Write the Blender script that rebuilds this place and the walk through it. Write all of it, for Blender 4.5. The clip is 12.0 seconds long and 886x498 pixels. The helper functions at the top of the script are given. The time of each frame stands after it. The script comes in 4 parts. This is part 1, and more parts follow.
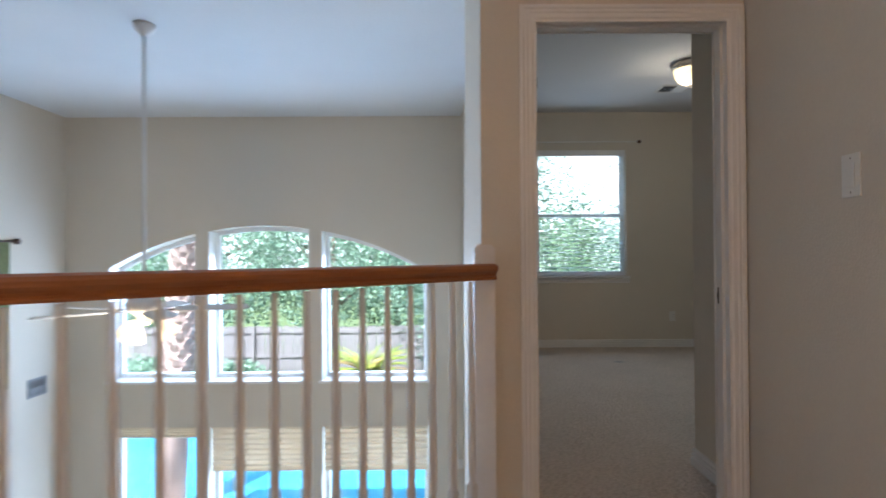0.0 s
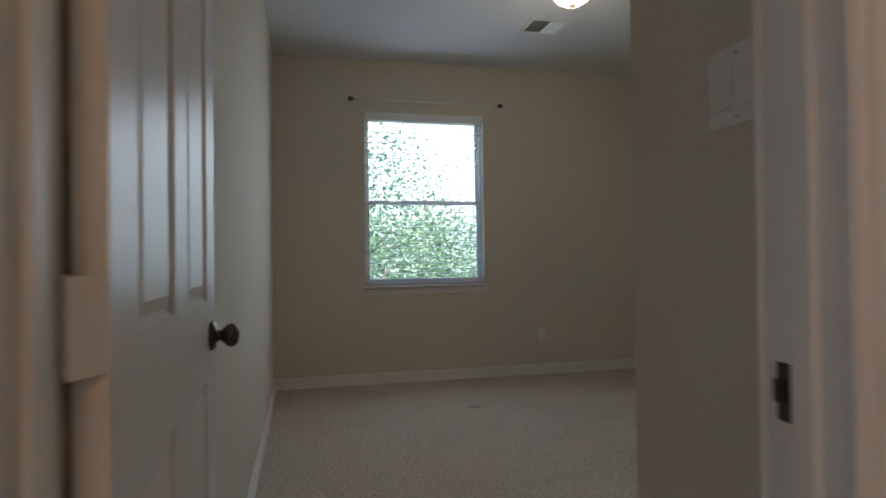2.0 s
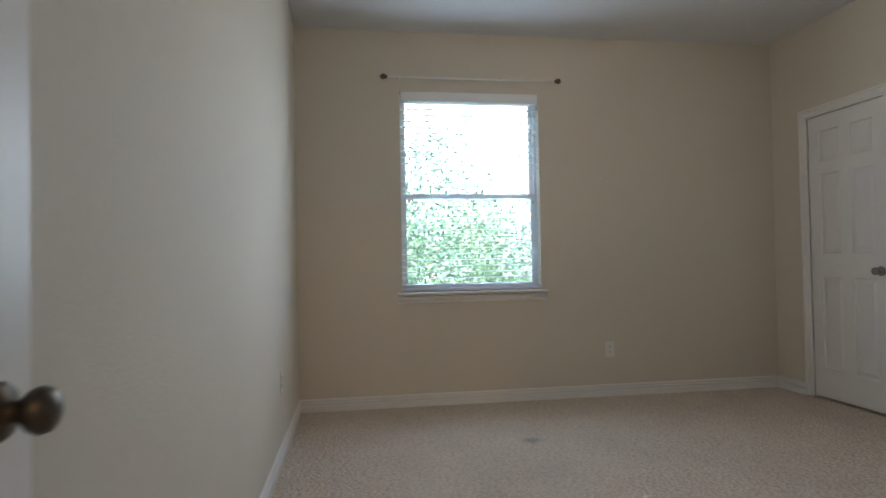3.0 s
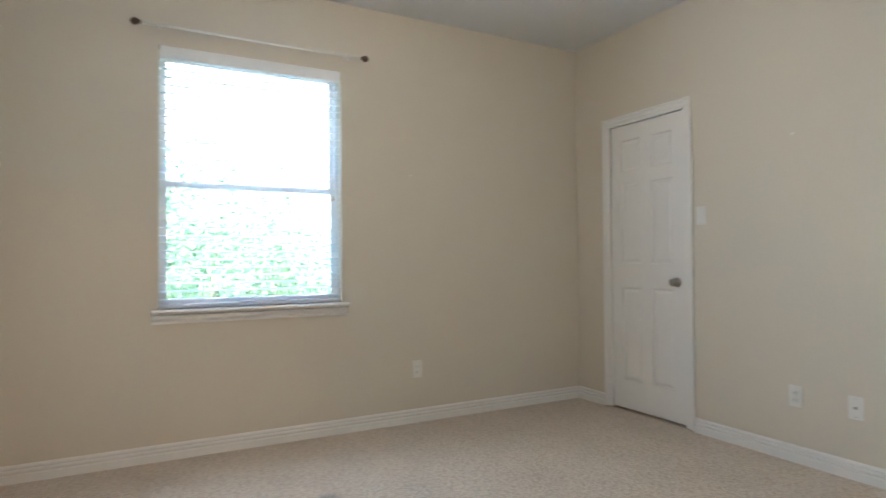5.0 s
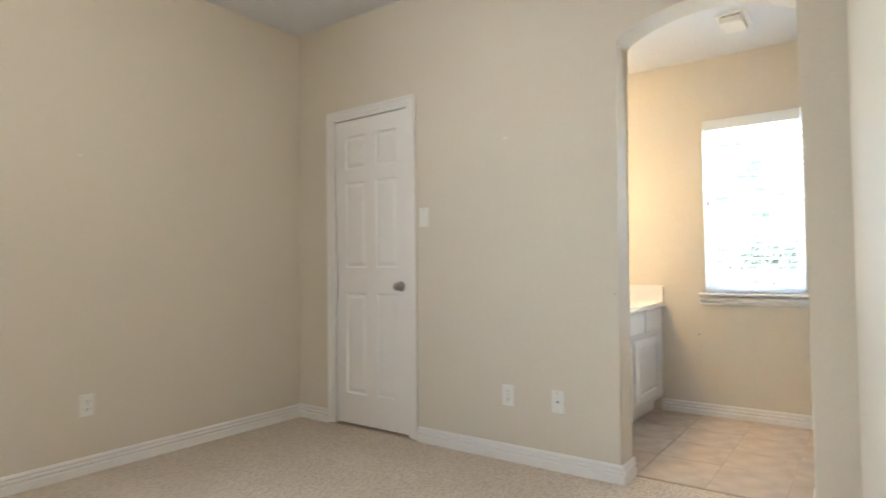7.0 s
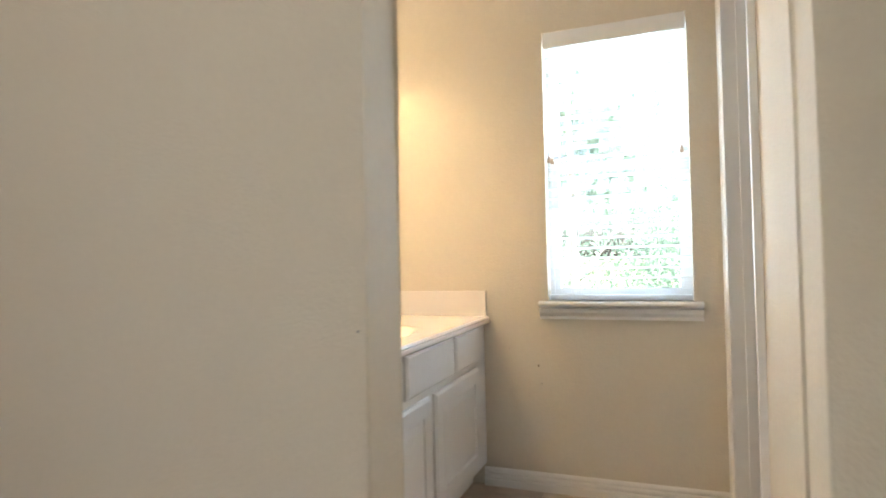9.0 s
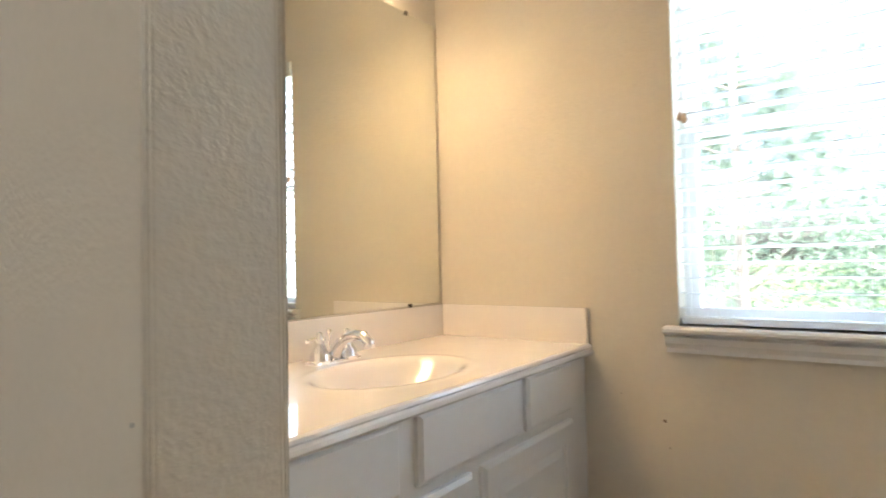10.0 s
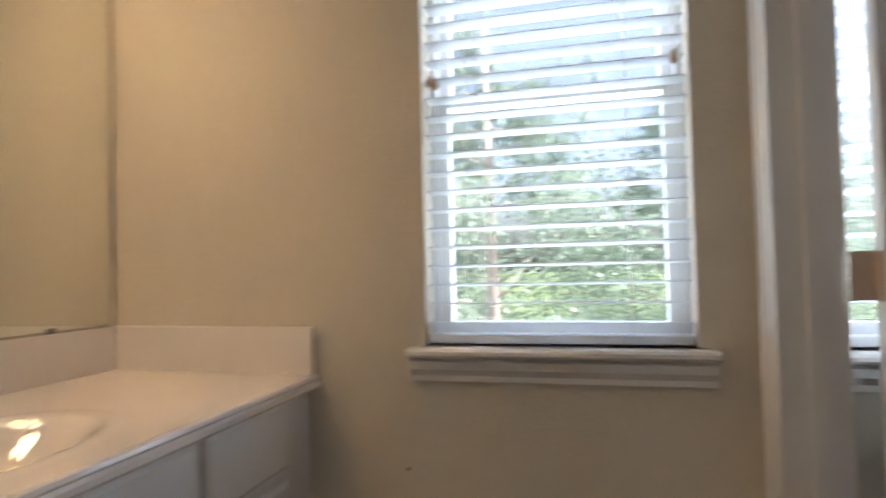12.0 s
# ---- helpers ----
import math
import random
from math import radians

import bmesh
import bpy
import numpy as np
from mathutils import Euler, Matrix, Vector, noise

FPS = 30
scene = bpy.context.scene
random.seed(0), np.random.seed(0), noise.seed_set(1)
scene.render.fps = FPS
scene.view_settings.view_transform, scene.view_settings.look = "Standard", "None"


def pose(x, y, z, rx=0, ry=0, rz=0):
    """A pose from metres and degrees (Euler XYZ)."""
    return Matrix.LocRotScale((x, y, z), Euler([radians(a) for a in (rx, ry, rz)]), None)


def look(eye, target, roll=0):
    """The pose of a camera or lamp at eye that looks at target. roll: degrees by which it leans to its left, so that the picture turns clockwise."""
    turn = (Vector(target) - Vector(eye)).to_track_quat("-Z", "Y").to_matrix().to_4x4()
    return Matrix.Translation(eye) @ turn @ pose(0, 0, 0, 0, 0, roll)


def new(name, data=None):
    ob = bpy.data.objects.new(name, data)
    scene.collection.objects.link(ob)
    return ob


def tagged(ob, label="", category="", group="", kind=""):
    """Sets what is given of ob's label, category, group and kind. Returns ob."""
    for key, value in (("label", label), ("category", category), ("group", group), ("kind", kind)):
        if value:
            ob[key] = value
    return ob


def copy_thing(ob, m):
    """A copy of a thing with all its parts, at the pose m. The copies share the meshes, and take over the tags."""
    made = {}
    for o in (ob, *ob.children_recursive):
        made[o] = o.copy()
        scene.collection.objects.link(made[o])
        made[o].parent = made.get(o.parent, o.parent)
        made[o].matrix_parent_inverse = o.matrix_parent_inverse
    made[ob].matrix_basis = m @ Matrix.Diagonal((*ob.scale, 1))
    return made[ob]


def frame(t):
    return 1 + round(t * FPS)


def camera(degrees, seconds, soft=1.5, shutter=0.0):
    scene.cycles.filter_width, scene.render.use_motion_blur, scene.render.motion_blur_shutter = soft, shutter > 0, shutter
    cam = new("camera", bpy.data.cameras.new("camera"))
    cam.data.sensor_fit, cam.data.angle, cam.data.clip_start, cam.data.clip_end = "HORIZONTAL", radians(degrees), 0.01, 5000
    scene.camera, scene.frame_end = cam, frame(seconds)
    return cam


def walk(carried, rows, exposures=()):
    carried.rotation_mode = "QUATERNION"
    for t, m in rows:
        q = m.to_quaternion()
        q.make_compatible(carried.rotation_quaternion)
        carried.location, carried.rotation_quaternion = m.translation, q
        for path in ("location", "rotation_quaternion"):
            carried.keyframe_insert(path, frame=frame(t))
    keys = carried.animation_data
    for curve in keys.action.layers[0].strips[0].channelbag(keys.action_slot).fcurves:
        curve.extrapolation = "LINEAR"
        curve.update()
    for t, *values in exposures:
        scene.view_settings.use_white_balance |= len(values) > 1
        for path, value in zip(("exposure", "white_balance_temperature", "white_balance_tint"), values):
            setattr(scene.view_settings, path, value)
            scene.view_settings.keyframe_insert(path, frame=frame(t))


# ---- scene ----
cam = camera(74.2, 12.0, soft=1.6, shutter=0.5)
PATH = [
    (0, (-4.095, -6.795, 1.063), (-4.087, -4.795, 1.085), -0.3),
    (0.5, (-3.95, -6.277, 1.045), (-3.72, -4.291, 1.068), -0.5),
    (1, (-3.761, -5.804, 1.037), (-3.328, -3.851, 1.059), -0.6),
    (1.5, (-3.603, -5.348, 1.037), (-3.14, -3.402, 1.062), -0.7),
    (2, (-3.482, -4.921, 1.056), (-3.02, -2.975, 1.08), -0.7),
    (2.5, (-3.397, -4.513, 1.054), (-3.043, -2.545, 1.085), -1.1),
    (2.7, (-3.362, -4.399, 1.038), (-3.084, -2.419, 1.078), -1.1),
    (4.3, (-3.168, -3.672, 1.058), (-2.545, -1.772, 1.093), -0.4),
    (4.5, (-3.177, -3.625, 1.067), (-2.476, -1.753, 1.104), -0.4),
    (5, (-3.133, -3.569, 1.082), (-2.184, -1.809, 1.117), -0.4),
    (5.5, (-3.092, -3.518, 1.073), (-1.926, -1.894, 1.118), -0.5),
    (6, (-3.094, -3.472, 1.064), (-1.735, -2.005, 1.121), -0.5),
    (6.5, (-3.039, -3.431, 1.06), (-1.541, -2.108, 1.119), -0.6),
    (7, (-2.783, -3.319, 1.042), (-1.172, -2.136, 1.102), -0.7),
    (7.5, (-2.443, -3.182, 1.04), (-0.684, -2.23, 1.077), -0.8),
    (7.7, (-2.268, -3.118, 1.012), (-0.471, -2.241, 1.054), -0.9),
    (9.3, (-0.752, -2.877, 1.051), (1.114, -2.155, 1.079), -1.4),
    (9.5, (-0.58, -2.873, 1.053), (1.248, -2.063, 1.082), -1.6),
    (10, (-0.263, -2.858, 1.042), (1.345, -1.67, 1.091), -1.3),
    (10.5, (-0.068, -2.855, 1.002), (1.439, -1.542, 1.057), -0.7),
    (11, (0.03, -2.861, 0.981), (1.546, -1.558, 1.035), -0.8),
    (11.5, (0.118, -2.794, 0.976), (1.835, -1.77, 1.034), -0.5),
    (12, (0.23, -2.761, 1.022), (2.168, -2.272, 1.087), -1.3),
]
EXPO = [(0, 1.71, 5700, 12), (1.0, 1.13, 5720, 11.5), (1.5, 1.16, 5860, 11.5), (2.0, 1.6, 5900, 12.5), (2.5, 2.08, 5830, 13), (4.3, 3.0, 5740, 12), (5.5, 3.47, 5770, 12),
        (7.5, 3.67, 6200, 14), (9.5, 3.05, 6540, 16), (10.5, 2.74, 6470, 16.5), (11.0, 2.42, 6400, 17.5), (11.5, 2.23, 6440, 19), (12, 1.93, 6600, 22)]
walk(cam, [(t, look(e, g, r)) for t, e, g, r in PATH], exposures=EXPO)

# ---- world and large lights ----
world = bpy.data.worlds.new("sky")
scene.world = world
world.use_nodes = True
wn = world.node_tree.nodes
sky = wn.new("ShaderNodeTexSky")
sky.sky_type, sky.sun_disc = "NISHITA", False
sky.sun_elevation, sky.sun_rotation = radians(58), radians(200)
sky.air_density, sky.dust_density = 0.8, 6.0
world.node_tree.links.new(sky.outputs[0], wn["Background"].inputs[0])
wn["Background"].inputs[1].default_value = 0.15

sun = new("sun", bpy.data.lights.new("sun", "SUN"))
sun.data.energy, sun.data.angle, sun.data.color = 5.0, radians(0.5), (1.0, 0.97, 0.92)
sun.matrix_world = look((0, 0, 30), (0 + 5.2, 0 + 15, 30 - 25.6))


def window_light(name, place, target, wide, high, watts, color=(0.74, 0.88, 1.0), spread=180):
    ob = new(name, bpy.data.lights.new(name, "AREA"))
    ob.data.shape, ob.data.size, ob.data.size_y = "RECTANGLE", wide, high
    ob.data.energy, ob.data.color = watts, color
    ob.data.spread = radians(spread)
    ob.matrix_world = look(place, target)
    return ob


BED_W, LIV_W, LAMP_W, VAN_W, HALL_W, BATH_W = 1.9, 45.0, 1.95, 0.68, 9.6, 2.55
window_light("bedroom_window_daylight", (-2.46, -0.008, 1.56), (-2.46, -3.0, 1.56), 1.0, 1.42, BED_W, spread=155)
window_light("bath_window_daylight", (1.74, -2.68, 1.43), (0.0, -2.68, 1.43), 0.56, 1.10, BATH_W)
window_light("shower_window_daylight", (1.74, -3.71, 1.43), (0.0, -3.71, 1.43), 0.9, 1.16, 8.5)
window_light("living_upper_daylight", (-6.15, 0.52, 0.35), (-6.15, -4.0, -1.0), 3.7, 1.5, LIV_W, (0.59, 0.76, 1.0))
window_light("living_lower_daylight", (-6.15, 0.52, -1.9), (-6.15, -4.0, -1.9), 3.7, 1.8, LIV_W, (0.59, 0.76, 1.0))


# ---- materials ----
def mat(name, color, rough=0.6, metal=0.0, vary=0.06, grain=40.0, bump=0.0, bump_scale=120.0, stain=1.5, tint=None, coat=0.0):
    m = bpy.data.materials.new(name)
    m.use_nodes = True
    nt = m.node_tree
    n, L = nt.nodes, nt.links
    b = n["Principled BSDF"]
    b.inputs["Roughness"].default_value, b.inputs["Metallic"].default_value = rough, metal
    b.inputs["Coat Weight"].default_value = coat
    tc = n.new("ShaderNodeTexCoord")
    fine, wide = n.new("ShaderNodeTexNoise"), n.new("ShaderNodeTexNoise")
    fine.inputs["Scale"].default_value, wide.inputs["Scale"].default_value = grain, stain
    fine.inputs["Detail"].default_value, wide.inputs["Detail"].default_value = 4, 5
    L.new(tc.outputs["Object"], fine.inputs["Vector"])
    L.new(tc.outputs["Object"], wide.inputs["Vector"])
    add = n.new("ShaderNodeMath")
    add.operation = "ADD"
    L.new(fine.outputs["Fac"], add.inputs[0])
    L.new(wide.outputs["Fac"], add.inputs[1])
    ramp = n.new("ShaderNodeMapRange")
    ramp.inputs["From Min"].default_value, ramp.inputs["From Max"].default_value = 0.6, 1.4
    L.new(add.outputs[0], ramp.inputs["Value"])
    mix = n.new("ShaderNodeMix")
    mix.data_type = "RGBA"
    lo = tuple(c * (1 - vary) for c in color)
    hi = tuple(min(1.0, c * (1 + vary)) for c in (tint or color))
    mix.inputs["A"].default_value, mix.inputs["B"].default_value = (*lo, 1), (*hi, 1)
    L.new(ramp.outputs[0], mix.inputs["Factor"])
    L.new(mix.outputs["Result"], b.inputs["Base Color"])
    if bump:
        bn, bp = n.new("ShaderNodeTexNoise"), n.new("ShaderNodeBump")
        bn.inputs["Scale"].default_value, bn.inputs["Detail"].default_value = bump_scale, 3
        bp.inputs["Strength"].default_value, bp.inputs["Distance"].default_value = bump, 0.004
        L.new(tc.outputs["Object"], bn.inputs["Vector"])
        L.new(bn.outputs["Fac"], bp.inputs["Height"])
        L.new(bp.outputs["Normal"], b.inputs["Normal"])
    return m


WALL = mat("tan_wall_paint", (0.67, 0.615, 0.525), 0.75, vary=0.03, grain=60, bump=0.34, bump_scale=110, stain=0.8)
CEIL = mat("white_textured_ceiling", (0.70, 0.71, 0.72), 0.9, vary=0.04, grain=50, bump=0.6, bump_scale=60)
TRIM = mat("white_trim_paint", (0.80, 0.785, 0.765), 0.42, vary=0.02, grain=30, bump=0.05, bump_scale=90)
DOOR = mat("white_door_paint", (0.80, 0.79, 0.78), 0.36, vary=0.02, grain=25, bump=0.05, bump_scale=70)
BRONZE = mat("aged_bronze", (0.10, 0.085, 0.065), 0.35, metal=0.9, vary=0.2)
BRASS = mat("tarnished_brass", (0.66, 0.53, 0.43), 0.5, metal=0.25, vary=0.1)
PEWTER = mat("brushed_pewter", (0.55, 0.50, 0.45), 0.42, metal=0.7, vary=0.08)
CHROME = mat("chrome", (0.82, 0.82, 0.84), 0.08, metal=1.0, vary=0.01)
NICKEL = mat("satin_nickel", (0.33, 0.30, 0.27), 0.3, metal=1.0, vary=0.05)
PLASTIC = mat("white_plastic", (0.78, 0.77, 0.73), 0.35, vary=0.02)
DARK = mat("dark_slot", (0.02, 0.02, 0.02), 0.6)
VALANCE = mat("white_blind_valance", (0.83, 0.84, 0.85), 0.45, vary=0.02)
SLAT = mat("white_blind_slat", (0.83, 0.85, 0.87), 0.45, vary=0.02)
sn = SLAT.node_tree
st, sm = sn.nodes.new("ShaderNodeBsdfTranslucent"), sn.nodes.new("ShaderNodeMixShader")
st.inputs["Color"].default_value, sm.inputs[0].default_value = (0.91, 0.94, 0.96, 1), 0.42
sn.links.new(sn.nodes["Principled BSDF"].outputs[0], sm.inputs[1])
sn.links.new(st.outputs[0], sm.inputs[2])
sn.links.new(sm.outputs[0], sn.nodes["Material Output"].inputs["Surface"])
VINYL = mat("white_vinyl_frame", (0.86, 0.87, 0.87), 0.4, vary=0.02)
CORD = mat("white_cord", (0.75, 0.74, 0.71), 0.8)
WOODKNOB = mat("brown_wood_finial", (0.09, 0.045, 0.03), 0.45, vary=0.3)
MARBLE = mat("ivory_cultured_marble", (0.85, 0.805, 0.775), 0.06, vary=0.03, grain=8, stain=3, coat=0.4)
CABINET = mat("white_cabinet_paint", (0.80, 0.80, 0.80), 0.38, vary=0.02, bump=0.04)
BALUSTER = mat("white_baluster_paint", (0.74, 0.72, 0.70), 0.4, vary=0.03)
TILE = mat("beige_floor_tile", (0.48, 0.385, 0.31), 0.35, vary=0.16, grain=9, stain=5, tint=(0.58, 0.475, 0.39))
GROUT = mat("beige_grout", (0.46, 0.375, 0.30), 0.9, vary=0.1)
SHADE = mat("cream_cellular_shade", (0.83, 0.75, 0.63), 0.85, vary=0.02)
hn = SHADE.node_tree
ht, hm = hn.nodes.new("ShaderNodeBsdfTranslucent"), hn.nodes.new("ShaderNodeMixShader")
ht.inputs["Color"].default_value, hm.inputs[0].default_value = (0.90, 0.79, 0.64, 1), 0.30
hn.links.new(hn.nodes["Principled BSDF"].outputs[0], hm.inputs[1])
hn.links.new(ht.outputs[0], hm.inputs[2])
hn.links.new(hm.outputs[0], hn.nodes["Material Output"].inputs["Surface"])
FLOORLIV = mat("living_room_floor", (0.45, 0.40, 0.34), 0.7, vary=0.06)


def carpet_mat():
    m = mat("beige_berber_carpet", (0.73, 0.640, 0.552), 0.95, vary=0.10, grain=90, stain=2.5)
    nt = m.node_tree
    n, L = nt.nodes, nt.links
    tc, vo, bp = n.new("ShaderNodeTexCoord"), n.new("ShaderNodeTexVoronoi"), n.new("ShaderNodeBump")
    mp = n.new("ShaderNodeMapping")
    mp.inputs["Scale"].default_value = (1.0, 1.7, 1.0)
    vo.inputs["Scale"].default_value = 48
    bp.inputs["Strength"].default_value, bp.inputs["Distance"].default_value = 1.0, 0.012
    bp.invert = True
    L.new(tc.outputs["Object"], mp.inputs["Vector"])
    L.new(mp.outputs["Vector"], vo.inputs["Vector"])
    L.new(vo.outputs["Distance"], bp.inputs["Height"])
    L.new(bp.outputs["Normal"], n["Principled BSDF"].inputs["Normal"])
    # shade in the hollows between the loops, multiplied into the colour
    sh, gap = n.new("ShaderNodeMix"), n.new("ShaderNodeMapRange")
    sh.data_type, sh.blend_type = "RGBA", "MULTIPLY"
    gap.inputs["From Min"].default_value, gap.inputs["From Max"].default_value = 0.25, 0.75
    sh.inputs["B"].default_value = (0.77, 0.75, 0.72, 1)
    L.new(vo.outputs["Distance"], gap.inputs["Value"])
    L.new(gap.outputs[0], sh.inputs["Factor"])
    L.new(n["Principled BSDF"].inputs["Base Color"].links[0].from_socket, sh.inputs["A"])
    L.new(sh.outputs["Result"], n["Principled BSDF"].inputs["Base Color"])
    # one small bluish stain
    dist, rng, mx = n.new("ShaderNodeVectorMath"), n.new("ShaderNodeMapRange"), n.new("ShaderNodeMix")
    dist.operation = "DISTANCE"
    dist.inputs[1].default_value = (-2.32, -0.94, -0.008)
    rng.inputs["From Min"].default_value, rng.inputs["From Max"].default_value = 0.075, 0.015
    rng.inputs["To Max"].default_value = 0.55
    mx.data_type = "RGBA"
    mx.inputs["B"].default_value = (0.16, 0.19, 0.22, 1)
    L.new(tc.outputs["Object"], dist.inputs[0])
    L.new(dist.outputs["Value"], rng.inputs["Value"])
    L.new(rng.outputs[0], mx.inputs["Factor"])
    L.new(n["Principled BSDF"].inputs["Base Color"].links[0].from_socket, mx.inputs["A"])
    L.new(mx.outputs["Result"], n["Principled BSDF"].inputs["Base Color"])
    return m


def oak_mat(name, dark, light):
    m = mat(name, light, 0.32, coat=0.3)
    nt = m.node_tree
    n, L = nt.nodes, nt.links
    tc, mp, no = n.new("ShaderNodeTexCoord"), n.new("ShaderNodeMapping"), n.new("ShaderNodeTexNoise")
    mp.inputs["Scale"].default_value = (4, 90, 90)
    no.inputs["Scale"].default_value, no.inputs["Detail"].default_value = 1.0, 5
    mx = n.new("ShaderNodeMix")
    mx.data_type = "RGBA"
    mx.inputs["A"].default_value, mx.inputs["B"].default_value = (*dark, 1), (*light, 1)
    L.new(tc.outputs["Object"], mp.inputs["Vector"])
    L.new(mp.outputs["Vector"], no.inputs["Vector"])
    L.new(no.outputs["Fac"], mx.inputs["Factor"])
    L.new(mx.outputs["Result"], n["Principled BSDF"].inputs["Base Color"])
    return m


def glow(name, color, strength):
    m = bpy.data.materials.new(name)
    m.use_nodes = True
    b = m.node_tree.nodes["Principled BSDF"]
    b.inputs["Base Color"].default_value = (0.9, 0.85, 0.75, 1)
    b.inputs["Emission Color"].default_value, b.inputs["Emission Strength"].default_value = (*color, 1), strength
    return m


def glass_mat():
    m = bpy.data.materials.new("window_glass")
    m.use_nodes = True
    nt = m.node_tree
    n, L = nt.nodes, nt.links
    tr, gl, mx = n.new("ShaderNodeBsdfTransparent"), n.new("ShaderNodeBsdfGlossy"), n.new("ShaderNodeMixShader")
    gl.inputs["Roughness"].default_value = 0.02
    tr.inputs["Color"].default_value = (0.93, 0.96, 0.96, 1)
    mx.inputs[0].default_value = 0.05
    L.new(tr.outputs[0], mx.inputs[1])
    L.new(gl.outputs[0], mx.inputs[2])
    L.new(mx.outputs[0], n["Material Output"].inputs["Surface"])
    return m


def leaf_mat(name, dark, light):
    m = mat(name, dark, 0.55)
    nt = m.node_tree
    n, L = nt.nodes, nt.links
    ge, mx = n.new("ShaderNodeNewGeometry"), n.new("ShaderNodeMix")
    mx.data_type = "RGBA"
    mx.inputs["A"].default_value, mx.inputs["B"].default_value = (*dark, 1), (*light, 1)
    L.new(ge.outputs["Random Per Island"], mx.inputs["Factor"])
    b = n["Principled BSDF"]
    L.new(mx.outputs["Result"], b.inputs["Base Color"])
    tl, ad = n.new("ShaderNodeBsdfTranslucent"), n.new("ShaderNodeMixShader")
    ad.inputs[0].default_value = 0.35
    L.new(mx.outputs["Result"], tl.inputs["Color"])
    L.new(b.outputs[0], ad.inputs[1])
    L.new(tl.outputs[0], ad.inputs[2])
    L.new(ad.outputs[0], n["Material Output"].inputs["Surface"])
    return m


CARPET = carpet_mat()
OAK = oak_mat("orange_stained_oak", (0.22, 0.072, 0.02), (0.40, 0.15, 0.045))
GLASS = glass_mat()
MIRROR = bpy.data.materials.new("mirror_silver")
MIRROR.use_nodes = True
MIRROR.node_tree.nodes["Principled BSDF"].inputs["Metallic"].default_value = 1.0
MIRROR.node_tree.nodes["Principled BSDF"].inputs["Roughness"].default_value = 0.01
MIRROR.node_tree.nodes["Principled BSDF"].inputs["Base Color"].default_value = (0.86, 0.88, 0.84, 1)
DOME = glow("lit_alabaster_glass", (1.0, 0.74, 0.36), 0.62)
BULB = glow("lit_frosted_bulb", (1.0, 0.74, 0.42), 1.3)
FANGLASS = glow("lit_fan_glass", (1.0, 0.72, 0.38), 0.55)
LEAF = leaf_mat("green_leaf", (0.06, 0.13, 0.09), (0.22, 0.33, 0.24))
# lighter copy of the green leaf, with sunlight put into the colour
LEAF3 = leaf_mat("green_leaf_lit_colour", (0.12, 0.21, 0.15), (0.36, 0.52, 0.38))
LEAF2 = leaf_mat("yellow_green_leaf", (0.06, 0.13, 0.075), (0.25, 0.37, 0.20))
NEEDLE = leaf_mat("pine_needle", (0.13, 0.20, 0.16), (0.33, 0.43, 0.35))
DRY = leaf_mat("dry_cycad_frond", (0.40, 0.26, 0.10), (0.62, 0.45, 0.22))
FROND = leaf_mat("cycad_frond", (0.16, 0.28, 0.03), (0.48, 0.52, 0.10))
BARK = mat("grey_bark", (0.16, 0.12, 0.09), 0.9, vary=0.3, grain=12, bump=0.8, bump_scale=25)
PINEBARK = mat("pale_pine_bark", (0.36, 0.32, 0.30), 0.9, vary=0.25, grain=14, bump=0.6, bump_scale=25)
PALM = mat("pinkish_palm_trunk", (0.45, 0.34, 0.31), 0.9, vary=0.25, grain=14, bump=0.6, bump_scale=20)
FENCE = mat("weathered_fence_wood", (0.20, 0.185, 0.19), 0.9, vary=0.25, grain=20, stain=2)
POOL = mat("blue_pool_water", (0.06, 0.35, 0.60), 0.06, vary=0.15, grain=2.5, bump=0.3, bump_scale=3)
DECK = mat("pale_pool_deck", (0.50, 0.46, 0.42), 0.85, vary=0.08, grain=9)
STONE = mat("grey_boulder", (0.22, 0.20, 0.18), 0.9, vary=0.3, grain=6, bump=0.8, bump_scale=8)
CLOTH = mat("olive_woven_hanging", (0.16, 0.17, 0.07), 0.95, vary=0.3, grain=30)
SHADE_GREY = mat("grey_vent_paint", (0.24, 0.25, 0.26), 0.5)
FANWHITE = mat("white_fan_enamel", (0.72, 0.71, 0.69), 0.35, vary=0.02)
TUB = mat("white_shower_surround", (0.72, 0.73, 0.73), 0.2, vary=0.02)


# ---- builders ----
def link(name, bm, material, parent=None, label="", kind="", smooth=False):
    me = bpy.data.meshes.new(name)
    bmesh.ops.recalc_face_normals(bm, faces=bm.faces)
    bm.to_mesh(me)
    bm.free()
    if smooth:
        for p in me.polygons:
            p.use_smooth = True
    for m in material if isinstance(material, (list, tuple)) else (material,):
        me.materials.append(m)
    ob = new(name, me)
    if parent:
        ob.parent = parent
    return tagged(ob, label, "", "", kind)


def part(name, bm, material, parent, label="", smooth=False):
    return link(name, bm, material, parent, label, smooth=smooth)


def thing(name, m, label, category, group="", kind=""):
    ob = new(name)
    ob.empty_display_size = 0.1
    ob.matrix_world = m
    return tagged(ob, label, category, group, kind)


def add_box(bm, lo, hi, bevel=0.0):
    lo, hi = Vector(lo), Vector(hi)
    r = bmesh.ops.create_cube(bm, size=1.0, matrix=Matrix.Translation((lo + hi) / 2) @ Matrix.Diagonal((*(hi - lo), 1)))
    if bevel:
        es = list({e for v in r["verts"] for e in v.link_edges})
        bmesh.ops.bevel(bm, geom=es, offset=bevel, segments=2, affect="EDGES", profile=0.6)
    return bm


